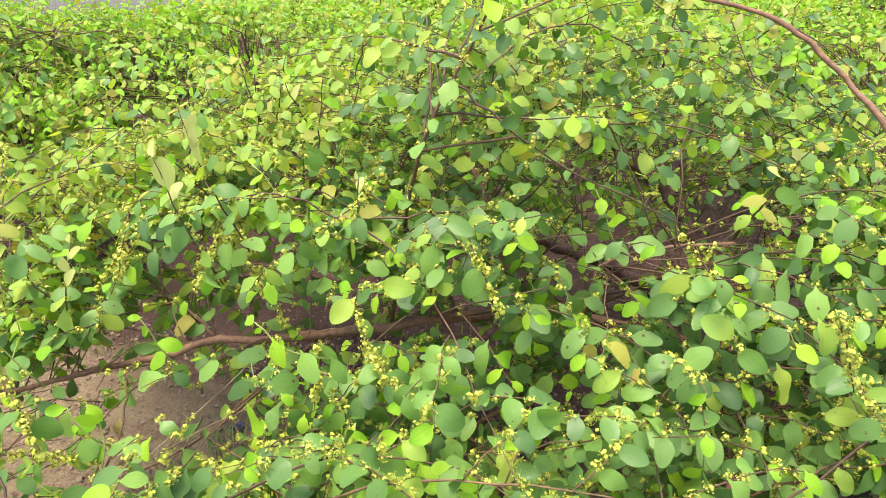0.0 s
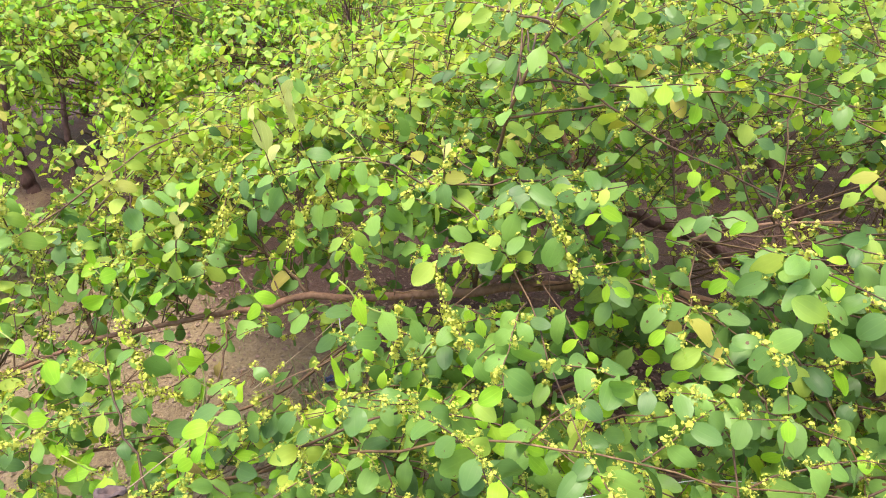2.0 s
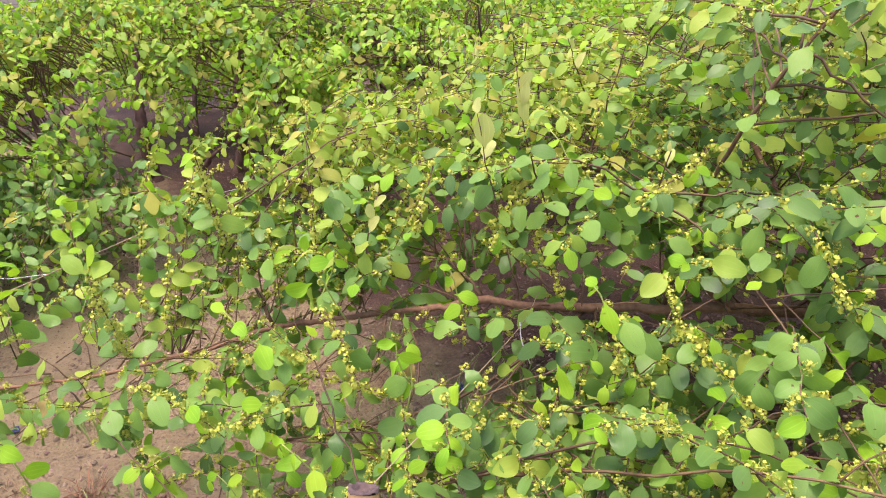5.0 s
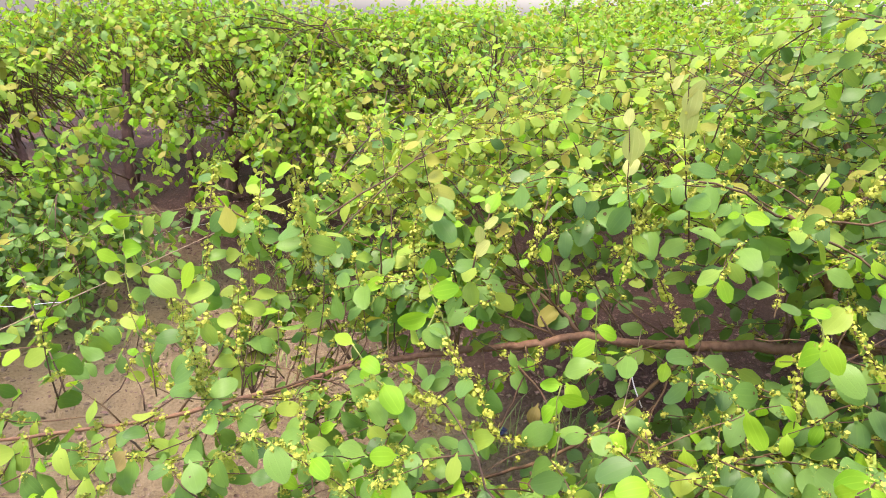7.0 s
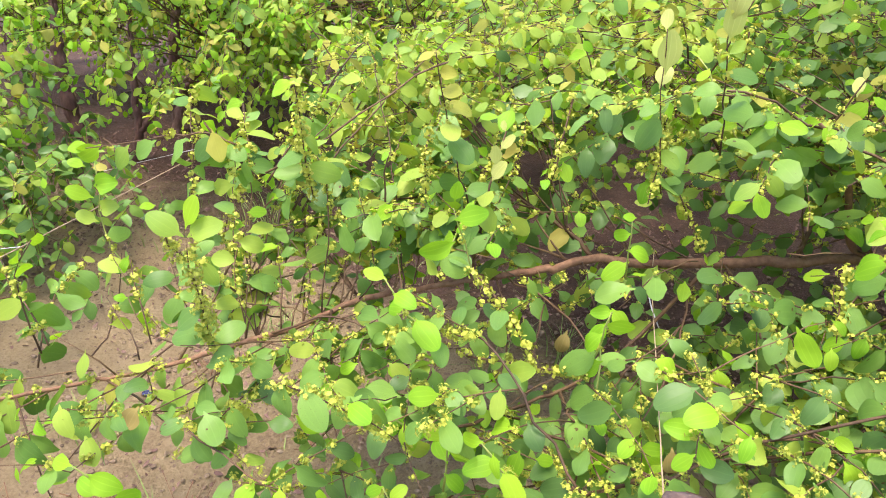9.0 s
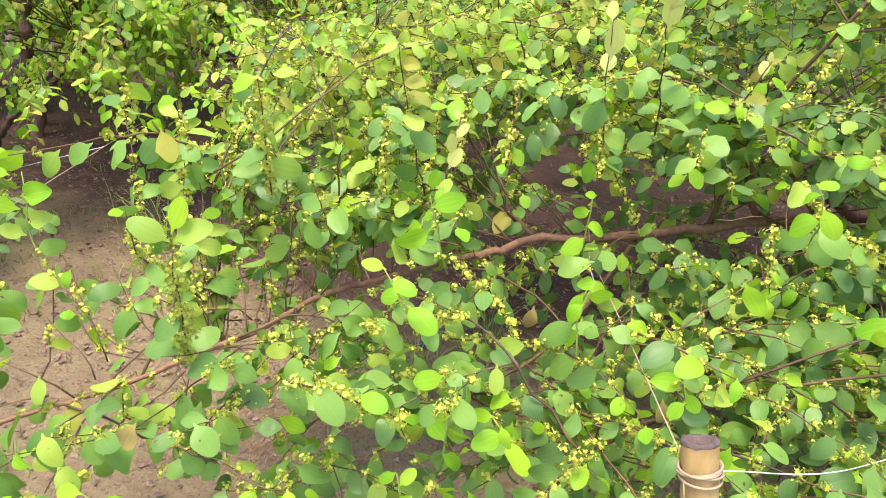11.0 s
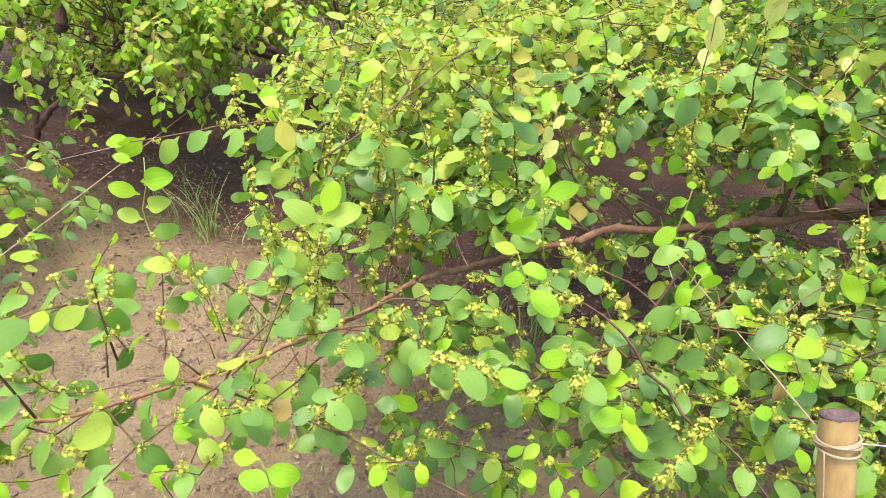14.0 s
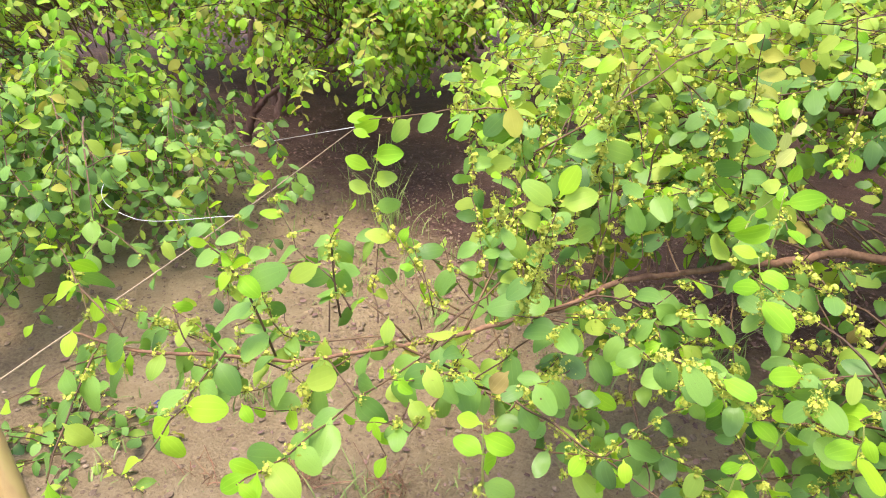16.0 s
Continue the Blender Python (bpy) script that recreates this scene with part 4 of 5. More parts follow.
bush.finish(near_bush, lambda p: p[1] < 1.25 and -1.9 < p[0] < 0.6, [LEAF_NEAR, LEAF_MIDDLE, LEAF_FAR], FLOWERS_NEAR, lambda p: int(p[1] > 1.1) + int(p[1] > 1.6))
into(near_bush)

# ---- bushes behind ----


def far_bush(seed, radius, height, trunks, low, leaves, shapes, blooms, single=0, label="", skirt=None, twigs_shown=True, leaf_size=0.056, stand=()):
    """A bush about its own origin: trunks, limbs and a ragged dome of leafy twigs, open beneath."""
    thing = new("jujube_bush")
    r = np.random.RandomState(seed)
    g = Growth(seed + 1, lambda p: unit(np.array([p[0], p[1] - 0.3, 0.0]) + 1e-6), 0.3, 0.07)
    nodes = []
    for k in range(trunks):
        a = r.uniform(0, 6.3)
        foot = np.array([np.cos(a), np.sin(a), 0]) * 0.12
        knee = foot + np.array([np.cos(a) * 0.1, np.sin(a) * 0.1, height * 0.25])
        limb(thing, [foot + [0, 0, -0.08], (foot + knee) / 2 + r.normal(size=3) * 0.02, knee], [0.045, 0.036, 0.03], "trunk", BARK_OLD, 8, seed + k)
        for n in range(4):
            b = a + r.uniform(-1.5, 1.5)
            reach = radius * r.uniform(0.55, 0.9)
            top = np.array([np.cos(b) * reach, np.sin(b) * reach, height * r.uniform(0.55, 0.95)])
            bend = knee * 0.45 + top * 0.55 + np.array([0, 0, -0.1]) + r.normal(size=3) * 0.06
            nodes.append(limb(thing, [knee, bend, top], [0.021, 0.013, 0.005], "limb", BARK_OLD, 7, seed + 20 + k * 5 + n))
    for k, (points, radii) in enumerate(stand):
        nodes.append(limb(thing, points, radii, "trunk", BARK_OLD, 9, seed + 60 + k, 0.004)[8:])
    cloud = np.concatenate(nodes)
    count = 0
    while count < leaves:
        a, t = r.uniform(0, 6.28), r.uniform(-0.2, 1.0)
        ring = np.sqrt(max(0.0, 1 - max(t, 0) ** 2))
        lump = 1 + 0.16 * np.sin(3 * a + seed) + 0.1 * np.sin(7 * a + 2 * seed)
        deep = r.uniform(0.84, 1.04)
        end = np.array([np.cos(a) * radius * ring * lump, np.sin(a) * radius * ring * lump, 0]) * deep
        end[2] = low + (height - low) * (0.35 + 0.65 * t) * (0.9 + 0.1 * deep) if t > 0 else low + (height - low) * 0.35 * (1 + 3 * t) * r.uniform(0.6, 1)
        start = cloud[np.argsort(np.linalg.norm(cloud - end, axis=1))[r.randint(50)]]
        gap = np.linalg.norm(end - start)
        if gap > 0.6:
            start = end + (start - end) * 0.6 / gap
        mid = (start + end) / 2 + np.array([0, 0, 0.06])
        g.stems.append((smooth_path([start, mid, end], 6), np.linspace(0.004, 0.0017, 6), False, False))
        for _ in range(5):
            at = mid + (end - mid) * r.uniform(0.2, 1)
            d = unit(end - mid) + r.normal(size=3) * 0.6 + [0, 0, 0.35 * t]
            path = g.wander(at, d, r.uniform(0.12, 0.32), r.uniform(0.0, 0.8))
            before = len(g.leaves)
            # many leaf_mid and young leaves, most high up: yellow tips, painted brightness and haze
            g.shoot(path, 0.0015, 0.0009, 0.03, leaf_size, 0.14, int(r.choice([1, 2, 4, 5])), 0.0, 0.12, middle=0.68 if end[2] > height * 0.35 else 0.4)
            count += len(g.leaves) - before
    def low_place():
        """A spot under the bush's low boughs, thinning out towards their rim."""
        a, f = r.uniform(0, 6.28), r.rand() ** 0.6 * (1 + 0.12 * r.normal())
        return [(skirt[0] + skirt[1]) / 2 + np.cos(a) * f * (skirt[1] - skirt[0]) / 2, (skirt[2] + skirt[3]) / 2 + np.sin(a) * f * (skirt[3] - skirt[2]) / 2, 0.0]

    for _ in range(skirt[4] if skirt else 0):
        end = np.array(low_place())
        end[2] = r.uniform(0.1, 0.62)
        start = end + np.array([-0.45, 0.45, 0.12]) * r.uniform(0.4, 1) + r.normal(size=3) * 0.05
        path = smooth_path([start, (start + end) / 2 + [0, 0, 0.07], end], 8)
        g.stems.append((path, np.linspace(0.004, 0.0018, 8), False, False))
        for f in (3, 4, 5, 6, 7):
            d = unit(end - start) + r.normal(size=3) * 0.7
            g.shoot(g.wander(path[f], d, r.uniform(0.1, 0.24), 0.6), 0.0022, 0.0011, 0.028, 0.052, 0.2, int(r.choice([0, 0, 0, 1])), 0.0, 0.02, middle=0.14, shaded=0.4)
    for _ in range(skirt[4] - 30 if skirt else 0):
        end = np.array(low_place()) + [0.12, -0.05, r.uniform(0.12, 0.5)]
        g.shoot(g.wander(end + [-0.1, 0.2, 0.0], (0.3, -1, 0.1), r.uniform(0.15, 0.3), 0.5), 0.0024, 0.0011, 0.028, 0.052, 0.3, int(r.choice([0, 0, 0, 1, 3])), 0.0, 0.02, middle=0.14, shaded=0.4)
    if not twigs_shown:
        g.stems = [a for a in g.stems if len(a[0]) == 6]
    g.finish(thing, lambda p: p[0] > 0.2 and p[1] < -0.3, shapes, blooms, single=single, single_blooms=0)
    tagged(thing, label, "bush", "jujube bushes in the orchard")
    return thing


STAND = [
    ([(-0.25, -0.28, -0.2), (-0.27, -0.3, 0.0), (-0.33, -0.3, 0.3), (-0.36, -0.25, 0.6), (-0.45, -0.1, 0.95)], [0.05, 0.046, 0.042, 0.036, 0.02]),
    ([(0.2, -0.48, -0.2), (0.2, -0.46, -0.02), (0.24, -0.44, 0.18), (0.23, -0.4, 0.42), (0.2, -0.3, 0.8)], [0.03, 0.027, 0.024, 0.021, 0.012]),
    ([(0.24, -0.44, 0.17), (0.36, -0.4, 0.3), (0.52, -0.32, 0.44), (0.7, -0.2, 0.7)], [0.018, 0.017, 0.015, 0.009]),
    ([(0.16, -0.8, -0.2), (0.1, -0.8, 0.03), (-0.06, -0.86, 0.14), (-0.25, -0.93, 0.22), (-0.45, -0.95, 0.42), (-0.55, -0.9, 0.75)], [0.04, 0.036, 0.033, 0.03, 0.026, 0.014]),
    ([(-0.05, 0.35, -0.2), (-0.02, 0.35, 0.2), (0.05, 0.3, 0.55), (0.12, 0.3, 0.9)], [0.05, 0.045, 0.036, 0.02]),
]
second = far_bush(201, 1.72, 1.32, 1, 0.42, 18000, [LEAF_MIDDLE], FLOWERS_FAR, 300, "jujube bush with dark crooked trunks and low leafy branches", (-1.0, 1.1, -3.05, -1.15, 215), stand=STAND)
second.matrix_basis = pose(-3.4, 3.75, 0.05, 0, 0, 0)
kinds = [
    far_bush(301, 1.8, 1.36, 3, 0.4, 13000, [LEAF_FARTHEST], FLOWERS_FARTHEST, 200, label="full rounded jujube bush with yellow-green tips", twigs_shown=False, leaf_size=0.057),
    far_bush(401, 1.75, 1.45, 2, 0.35, 12500, [LEAF_FARTHEST], FLOWERS_FARTHEST, label="ragged jujube bush with dusty green leaves", twigs_shown=False, leaf_size=0.06),
]
kinds[0].matrix_basis = pose(-1.8, 4.75, 0.0, 0, 0, 0)
kinds[1].matrix_basis = pose(-5.4, 5.9, -0.03, 0, 0, 40) @ Matrix.Scale(0.86, 4)
# the bush at (4.6, 2.2) is unseen, kept only to close off light
PLACES = [(0, 0.35, 4.75, 140, 1.0), (1, -3.7, 5.5, 260, 1.04), (1, 2.2, 5.0, 80, 1.08), (1, -7.0, 3.8, 150, 0.78), (1, 4.6, 2.2, 200, 1.0), (1, 0.3, 7.9, 300, 1.4), (1, -2.9, 8.3, 20, 1.22), (1, -8.6, 8.0, 100, 0.8), (1, 4.4, 7.6, 250, 1.45), (1, -11.5, 5.5, 130, 0.8), (1, -6.0, 12.0, 60, 1.15), (1, -1.0, 11.6, 180, 1.6), (1, -12.5, 11.5, 220, 0.9), (1, 4.0, 11.5, 310, 1.6)]
for which, x, y, turn, grown in PLACES:
    copy_thing(kinds[which], pose(x, y, float(ground_height(x, y)) - 0.02, 0, 0, turn) @ Matrix.Scale(grown, 4))



def sucker_shoots(x, y, count, spread, label):
    """Low leafy shoots coming up from one root."""
    g = Growth(71, lambda p: np.array([0.1, -0.6, 0.2]), 0.4)
    r = g.r
    for _ in range(count):
        a = r.uniform(0, 6.28)
        foot = np.array([r.normal() * 0.03, r.normal() * 0.03, -0.02])
        path = g.wander(foot, (np.cos(a), np.sin(a), r.uniform(0.5, 1.4)), r.uniform(0.5, 1.0) * spread, 0.9)
        g.shoot(path, 0.0026, 0.001, 0.028, 0.045, 0.35, int(r.choice([0, 0, 1, 2])), 0.15, 0.02, middle=0.14, shaded=0.55)
    thing = tagged(new("sucker_shoots"), label, "shrub")
    g.finish(thing, lambda p: p[1] < 0.2, [LEAF_MIDDLE], FLOWERS_FAR, single=120, single_blooms=0)
    thing.matrix_basis = pose(x, y, float(ground_height(x, y)), 0, 0, 0)


sucker_shoots(-2.32, 0.98, 26, 0.38, "low leafy jujube suckers beside a bamboo post")

# ---- posts, twine and cords ----


def bamboo_post(x, y, z, top, width, tilt, label):
    """A cut bamboo stake: slightly oval culm with swollen joints, split rim and dark sawn end."""
    thing = tagged(new("bamboo_post"), label, "post", "bamboo posts")
    r = np.random.RandomState(int(abs(x) * 100))
    n = 44
    zz = np.linspace(-0.1, top, n)
    rad = np.full(n, width / 2) * (1 + 0.02 * r.normal(size=n))
    joints = np.arange(top - 0.078, 0, -0.24)
    for j in joints:
        rad = rad + width * 0.07 * np.exp(-(((zz - j) / 0.009) ** 2)) - width * 0.03 * np.exp(-(((zz - j - 0.02) / 0.01) ** 2))
    line = np.stack([0.004 * np.sin(zz * 5), 0.003 * np.cos(zz * 4), zz], -1)
    v, q, e = tube(line, rad, 18)
    v[:, 2] -= 0.16 * (v[:, 1] - line[-1, 1]) * (v[:, 2] > top - 0.012)
    v[:, :2] += r.normal(size=(len(v), 2)) * 0.0006
    culm = build("culm", v, [q], [BAMBOO], thing)
    # the sawn end: a thick ring with a sunk hollow
    a = np.linspace(0, 2 * np.pi, 18, endpoint=False)
    rim = []
    for rr2, dz in ((width * 0.505, 0.0), (width * 0.5, 0.006), (width * 0.36, 0.005), (width * 0.33, -0.002), (0.001, -0.004)):
        rim.append(np.stack([np.cos(a) * rr2 + line[-1, 0], np.sin(a) * rr2 + line[-1, 1], np.full(18, top + dz) + r.normal(size=18) * 0.0015], -1))
    rv = np.concatenate(rim)
    rv[:, 2] -= 0.16 * (rv[:, 1] - line[-1, 1])
    i, j = np.meshgrid(np.arange(4), np.arange(18), indexing="ij")
    k = (j + 1) % 18
    rq = np.stack([i * 18 + j, i * 18 + k, (i + 1) * 18 + k, (i + 1) * 18 + j], -1).reshape(-1, 4)
    build("sawn_end", rv, [rq], [CUT_END], thing, label="dark weathered sawn end")
    thing.matrix_basis = pose(x, y, z, tilt[0], tilt[1], 0)
    return thing


def lashing(thing, height, width, turns):
    """Turns of twine wound round a post, as a part of it."""
    r = np.random.RandomState(8)
    a = np.linspace(0, 2 * np.pi * turns, 26 * turns)
    rad = width / 2 + 0.0022 + 0.001 * np.sin(a * 1.7)
    zz = height + 0.0042 * a / (2 * np.pi) - 0.008 + 0.004 * np.sin(a * 0.7 + 1)
    v, q, e = tube(np.stack([np.cos(a) * rad + 0.004 * np.sin(zz * 5), np.sin(a) * rad + 0.003 * np.cos(zz * 4), zz], -1), 0.0017, 6)
    build("lashing", v, [q, e], [TWINE], thing, label="wound jute twine")


def cord(name, points, radius, mat, label, sag=0.01, seed=0):
    r = np.random.RandomState(seed)
    p = np.asarray(points, float)
    n = max(12, int(np.linalg.norm(np.diff(p, axis=0), axis=1).sum() / 0.03))
    line = smooth_path(p, n) if len(p) > 2 else p[0] + (p[1] - p[0]) * np.linspace(0, 1, n)[:, None]
    f = np.linspace(0, 1, n)
    line[:, 2] -= sag * 4 * f * (1 - f)
    line[1:-1] += r.normal(size=(n - 2, 3)) * 0.00012
    v, q, e = tube(line, radius, 6)
    return tagged(build(name, v, [q, e], [mat]), label, "string", "strings tying the bushes")


post = bamboo_post(-0.42, 0.38, 0.0, 0.858, 0.041, (-17, -6.2), "pale cut bamboo post bound with jute twine")
lashing(post, 0.826, 0.043, 4)
side_post = bamboo_post(-1.695, 0.4, 0.0, 0.715, 0.036, (-11, -22), "short weathered bamboo post beside open sand")
lashing(side_post, 0.68, 0.038, 2)
cord("twine", [(-0.525, 0.642, 0.79), (-0.5, 1.0, 0.735), (-0.478, 1.34, 0.69), (-0.47, 1.46, 0.715)], 0.001, TWINE, "taut brown twine from bamboo post to limb", 0.0, 1)
cord("twine_tail", [(-0.53, 0.605, 0.78), (-0.515, 0.575, 0.68), (-0.49, 0.52, 0.5), (-0.46, 0.42, 0.2)], 0.0008, TWINE, "loose brown twine hanging down a bamboo post", 0.0, 2)
cord("white_cord", [(-0.485, 0.63, 0.776), (-0.27, 0.71, 0.711), (0.0, 0.83, 0.698), (0.28, 0.96, 0.69), (0.6, 1.12, 0.67), (0.84, 2.16, 0.42)], 0.0007, CORD, "thin white cord tied to a bamboo post", 0.0, 3)
cord("white_cord", [(-0.485, 1.345, 0.69), (-0.475, 1.33, 0.65), (-0.45, 1.32, 0.6)], 0.0014, CORD, "short frayed white cord hanging by a limb", 0.0, 4)
cord("twine", [(-1.905, 0.52, 0.64), (-2.0, 1.315, 0.573), (-2.18, 2.55, 0.467), (-2.42, 4.2, 0.33)], 0.0017, TWINE, "long taut twine running low over open sand", 0.0, 5)
cord("white_cord", [(-2.0, 1.315, 0.573), (-2.42, 1.42, 0.45), (-2.8, 1.75, 0.4), (-3.35, 2.9, 0.25)], 0.0009, CORD, "thin white cord tied off towards a bush", 0.0, 6)
cord("white_cord", [(-2.18, 2.55, 0.467), (-2.7, 2.72, 0.28), (-3.22, 2.94, 0.08)], 0.0014, CORD, "thin white cord tied round a dark trunk", 0.0, 7)

# ---- litter, clods, grass ----
FALLEN = leaf_shape([0.0, 0.4, 0.8, 1.0], 3, False)


def scatter(n, seed, middle, spread, keep=None):
    r = np.random.RandomState(seed)
    p = np.stack([r.normal(middle[0], spread[0], n), r.normal(middle[1], spread[1], n)], -1)
    if keep:
        p = p[[bool(keep(a)) for a in p]]
    return p, r


def dead_leaves():
    p, r = scatter(9000, 21, (0.3, 2.2), (1.5, 0.9), lambda a: a[1] > 0.9 and a[0] > -0.7 - 0.2 * np.sin(a[1] * 9))
    q2, _ = scatter(1300, 24, (-1.9, 2.7), (1.1, 0.9), lambda a: a[1] + 0.4 * a[0] > 0.9)
    q3, _ = scatter(4500, 25, (-3.0, 3.0), (0.8, 0.7))
    q4, _ = scatter(700, 26, (-1.5, 1.6), (0.5, 0.5))
    p = np.concatenate([p, q2, q3, q4])
    n = len(p)
    local = bent(FALLEN, r.uniform(-0.3, 0.3, n), r.uniform(-0.4, 0.4, n), r.uniform(0, 0.4, n), r.uniform(0, 6, n), r.uniform(0.5, 1, n))
    turn = np.array([np.array(Euler((r.normal() * 0.35, r.normal() * 0.35, r.uniform(0, 6.3))).to_matrix()) for _ in range(n)])
    v = np.einsum("kij,knj->kni", turn * r.uniform(0.008, 0.028, n)[:, None, None], local)
    v += np.concatenate([p, (ground_height(p[:, 0], p[:, 1]) + 0.004)[:, None]], 1)[:, None]
    nv = FALLEN[0].shape[0]
    q = (FALLEN[1][None] + (np.arange(n) * nv)[:, None, None]).reshape(-1, 4)
    tagged(build("leaf_litter", v.reshape(-1, 3), [q], [DEAD], None, None, np.tile(FALLEN[0][:, :2], (n, 1))), "dry brown fallen leaves strewn over sandy soil", "leaf litter", kind="stuff")


def clods():
    p, r = scatter(11000, 22, (-1.4, 1.8), (1.0, 0.8), lambda a: a[1] > 0.2)
    ico = bmesh.new()
    bmesh.ops.create_icosphere(ico, subdivisions=1, radius=1)
    base = np.array([v.co for v in ico.verts])
    tri = np.array([[v.index for v in f.verts] for f in ico.faces])
    ico.free()
    n = len(p)
    size = 0.0016 + 0.010 * r.rand(n) ** 6
    v = base[None] * (1 + 0.25 * r.normal(size=(n, len(base), 1))) * size[:, None, None] * np.array([1, 1, 0.6])
    v = v + np.concatenate([p, (ground_height(p[:, 0], p[:, 1]) + size * 0.3)[:, None]], 1)[:, None]
    f = (tri[None] + (np.arange(n) * len(base))[:, None, None]).reshape(-1, 3)
    tagged(build("soil_crumb", v.reshape(-1, 3), [f], [CLOD], smooth=False), "small brown clods and crumbs on trodden sand", "soil", kind="stuff")


def grass():
    r = np.random.RandomState(23)
    verts, quads, base = [], [], 0
    tufts = [(-2.07, 2.72, 26, 0.30), (-2.0, 2.62, 12, 0.2), (-2.22, 2.78, 10, 0.24), (-1.66, 1.94, 26, 0.08), (-1.58, 1.88, 20, 0.07), (-1.98, 1.29, 26, 0.13), (-1.92, 1.36, 16, 0.1), (-1.6, 1.05, 14, 0.12), (-0.62, 2.0, 30, 0.22), (-0.85, 1.85, 20, 0.2), (0.95, 2.05, 40, 0.12), (1.2, 2.2, 30, 0.1), (0.7, 1.7, 30, 0.1), (-1.0, 1.7, 10, 0.14), (-2.4, 1.15, 12, 0.1), (-1.3, 0.95, 10, 0.08), (0.5, 1.5, 20, 0.09)]
    for _ in range(40):
        tufts.append((r.uniform(-3, 1.5), r.uniform(0.8, 4.0), r.randint(3, 8), r.uniform(0.04, 0.1)))
    for _ in range(34):
        tufts.append((r.normal(-2.2, 0.5), r.normal(2.7, 0.5), r.randint(4, 11), r.uniform(0.04, 0.14)))
    for _ in range(90):
        tufts.append((r.normal(-1.5, 0.4), r.uniform(0.6, 2.2), r.randint(3, 9), r.uniform(0.02, 0.05)))
    for x, y, count, tall in tufts:
        for _ in range(count):
            bx, by = x + r.normal() * 0.035, y + r.normal() * 0.035
            lean = r.normal(size=2) * 0.5
            h = tall * r.uniform(0.5, 1.15)
            f = np.linspace(0, 1, 5)
            c = np.stack([bx + lean[0] * h * f**2, by + lean[1] * h * f**2, ground_height(bx, by) - 0.004 + h * (f - 0.25 * (lean @ lean) * f**2)], -1)
            s = unit(np.append(np.array([-lean[1], lean[0]]) + r.normal(size=2) * 0.2, 0.0)) * 0.0022
            w = (1 - f**2 * 0.9)[:, None]
            verts.append(np.concatenate([c - s * w, c + s * w]))
            k = np.arange(4)
            quads.append(np.stack([k, k + 1, k + 6, k + 5], -1) + base)
            base += 10
    tagged(build("grass", np.concatenate(verts), [np.concatenate(quads)], [GRASS]), "thin green and straw-coloured grass tufts on sand", "grass", kind="stuff")


DRY = plain_rough("dry_stalk", [(0.3, (0.13, 0.055, 0.03)), (0.6, (0.24, 0.12, 0.06)), (0.8, (0.36, 0.24, 0.10))], 60, 0.8, 0.2, 0.001)
SCRAP = plain_rough("dark_plastic", [(0.3, (0.02, 0.025, 0.06)), (0.7, (0.05, 0.055, 0.12))], 90, 0.35, 0.3, 0.001)


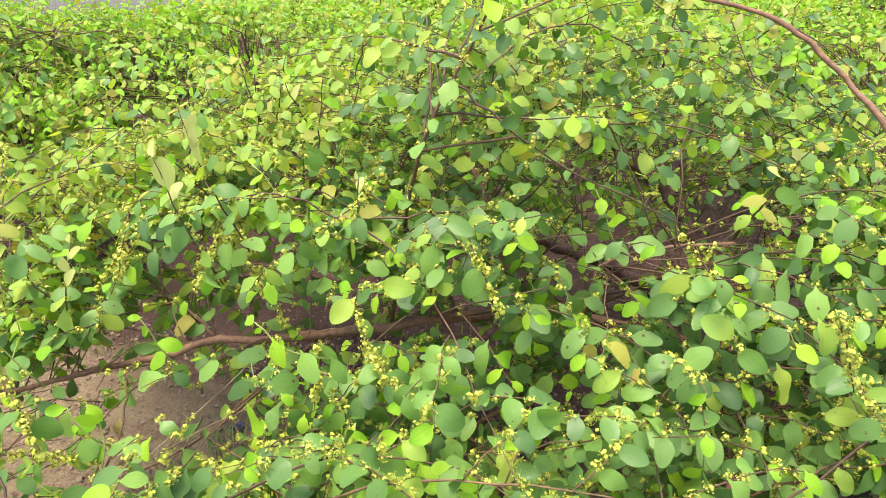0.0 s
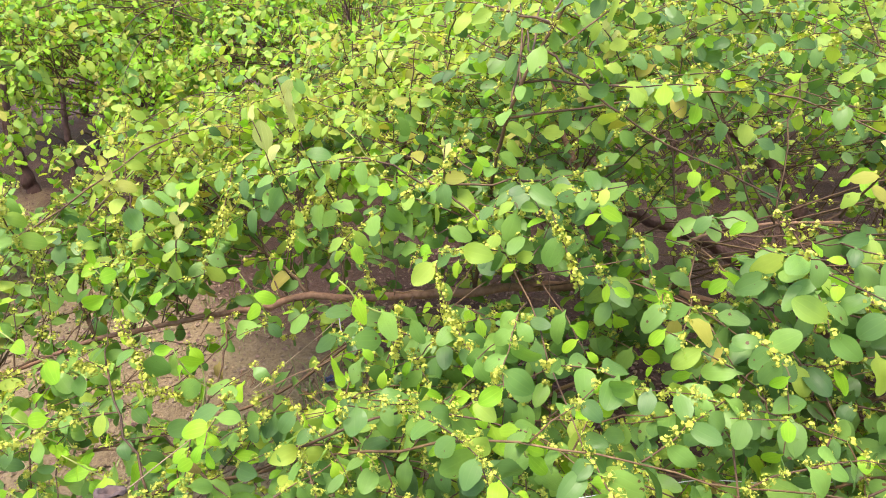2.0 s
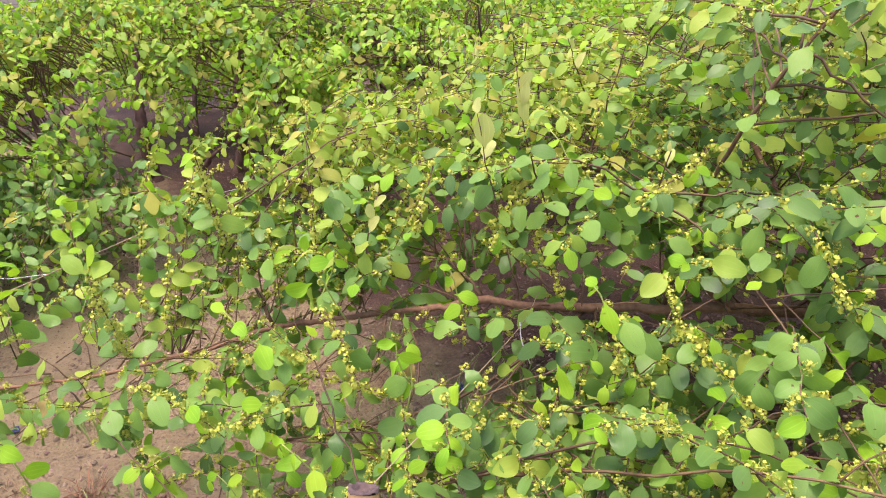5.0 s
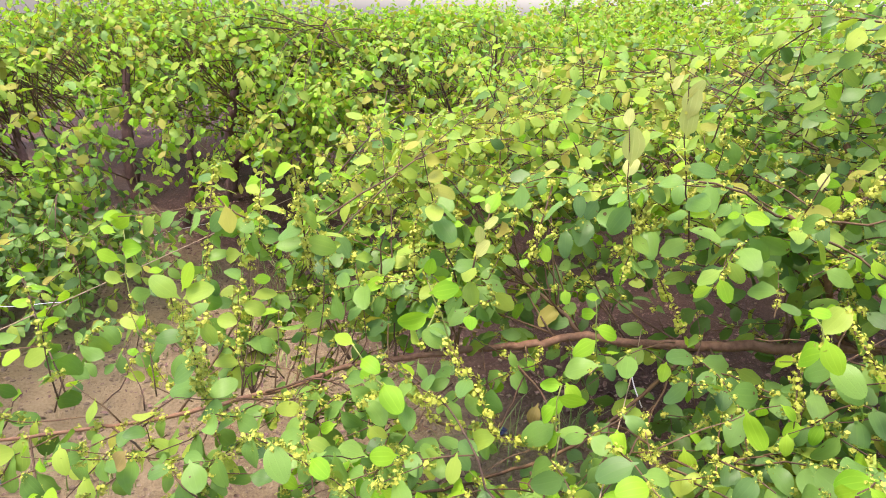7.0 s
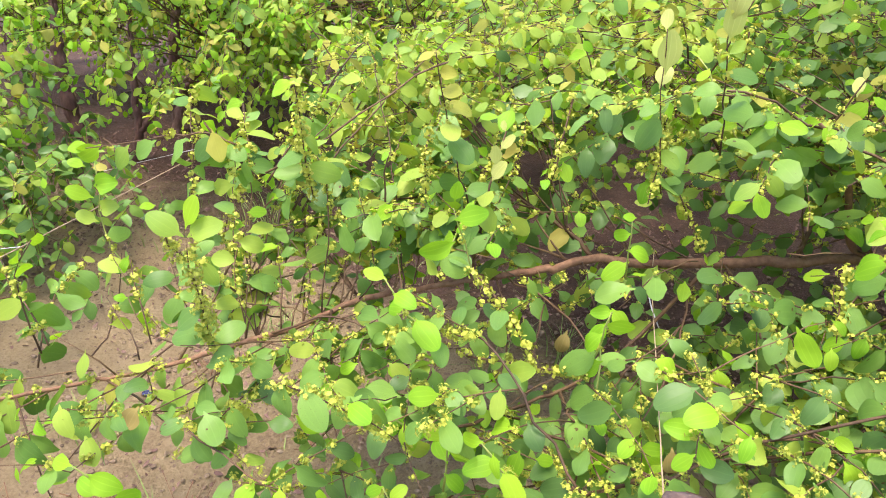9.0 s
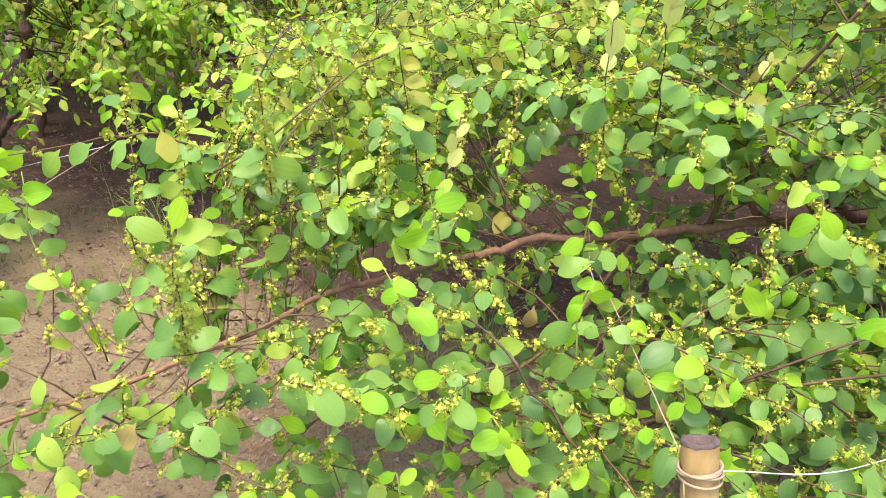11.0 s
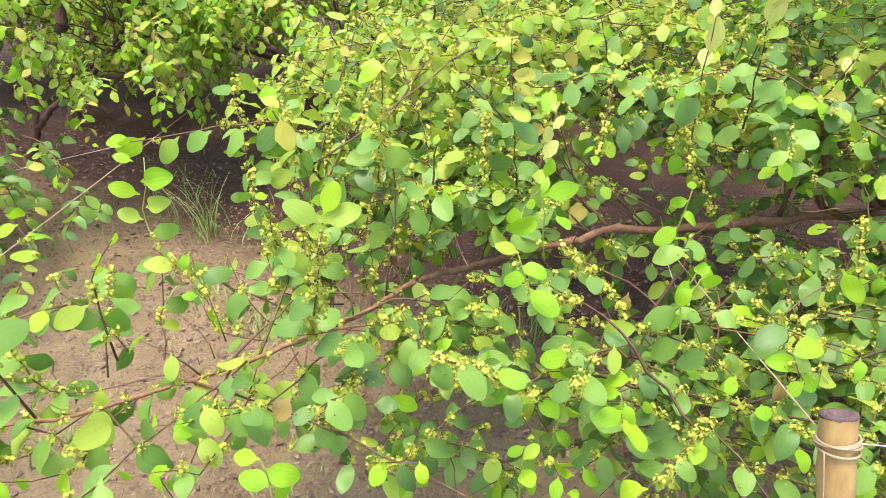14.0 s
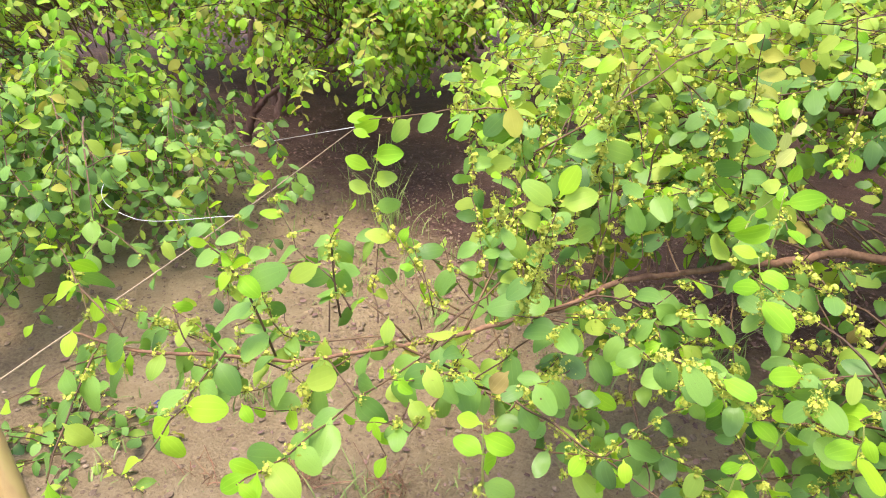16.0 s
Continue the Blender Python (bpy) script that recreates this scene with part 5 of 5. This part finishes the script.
def dry_tufts():
    """Withered reddish weed stubs with curled stalks."""
    r = np.random.RandomState(27)
    verts, quads, base = [], [], 0
    for x, y, count, tall in [(-1.72, 1.07, 60, 0.07), (-1.5, 1.13, 55, 0.06), (-1.76, 1.66, 24, 0.06), (-1.95, 1.0, 20, 0.05), (-1.3, 1.45, 24, 0.05), (-1.15, 1.9, 26, 0.05), (-1.0, 1.6, 20, 0.05)]:
        for _ in range(count):
            bx, by = x + r.normal() * 0.028, y + r.normal() * 0.024
            lean = r.normal(size=2) * 0.9
            h = tall * r.uniform(0.35, 1.1)
            f = np.linspace(0, 1, 4)
            c = np.stack([bx + lean[0] * h * f, by + lean[1] * h * f, ground_height(bx, by) - 0.003 + h * (f - 0.3 * f**2)], -1)
            w = unit(np.append(r.normal(size=2), 0.3)) * 0.0014
            verts.append(np.concatenate([c - w, c + w]))
            k = np.arange(3)
            quads.append(np.stack([k, k + 1, k + 5, k + 4], -1) + base)
            base += 8
    tagged(build("dry_weed_stubs", np.concatenate(verts), [np.concatenate(quads)], [DRY]), "withered reddish-brown weed stubs on sand", "dry weeds", kind="stuff")


def plastic_scrap(x, y, size, seed):
    """A crumpled shred of dark plastic film lying on the soil."""
    r = np.random.RandomState(seed)
    n = 6
    u, w = np.meshgrid(np.linspace(-0.5, 0.5, n), np.linspace(-0.35, 0.35, n), indexing="ij")
    top = np.stack([u * size + r.normal(size=u.shape) * size * 0.05, w * size + r.normal(size=u.shape) * size * 0.05, size * (0.12 + 0.12 * np.sin(u * 9 + seed) * np.cos(w * 11) + 0.05 * r.rand(n, n))], -1).reshape(-1, 3)
    low = top - [0, 0, 0.0012]
    i, j = np.meshgrid(np.arange(n - 1), np.arange(n - 1), indexing="ij")
    q = np.stack([i * n + j, (i + 1) * n + j, (i + 1) * n + j + 1, i * n + j + 1], -1).reshape(-1, 4)
    ob = tagged(build("plastic_scrap", np.concatenate([top, low]), [q, q[:, ::-1] + n * n], [SCRAP], smooth=False), "small crumpled dark blue plastic scrap on sand", "litter", "plastic scraps")
    ob.matrix_basis = pose(x, y, float(ground_height(x, y)) + 0.001, 0, 0, r.uniform(0, 360))


def weeds():
    """Low broad-leaved weeds at the foot of the trunk."""
    g = Growth(61, lambda p: np.array([0, -0.4, 0.2]), 0.3)
    r = g.r
    for _ in range(150):
        x, y = r.normal(0.85, 0.55), r.normal(1.75, 0.4)
        path = g.wander((x, y, float(ground_height(x, y)) - 0.005), (r.normal() * 0.5, r.normal() * 0.5, 1.0), r.uniform(0.05, 0.12), 0.3)
        g.shoot(path, 0.0012, 0.0006, 0.014, 0.018, 0.0, 0, 0.1, 0.05, middle=0.4)
    thing = tagged(new("weed_patch"), "low small-leaved green weeds round a trunk", "weeds", kind="stuff")
    g.finish(thing, lambda p: False, [LEAF_FAR], FLOWERS_FAR, single=0)


dead_leaves()
clods()
grass()
weeds()
dry_tufts()
for number, (x, y, size) in enumerate([(-1.88, 1.5, 0.035), (-0.86, 1.96, 0.05), (-2.2, 1.18, 0.045)]):
    plastic_scrap(x, y, size, number)
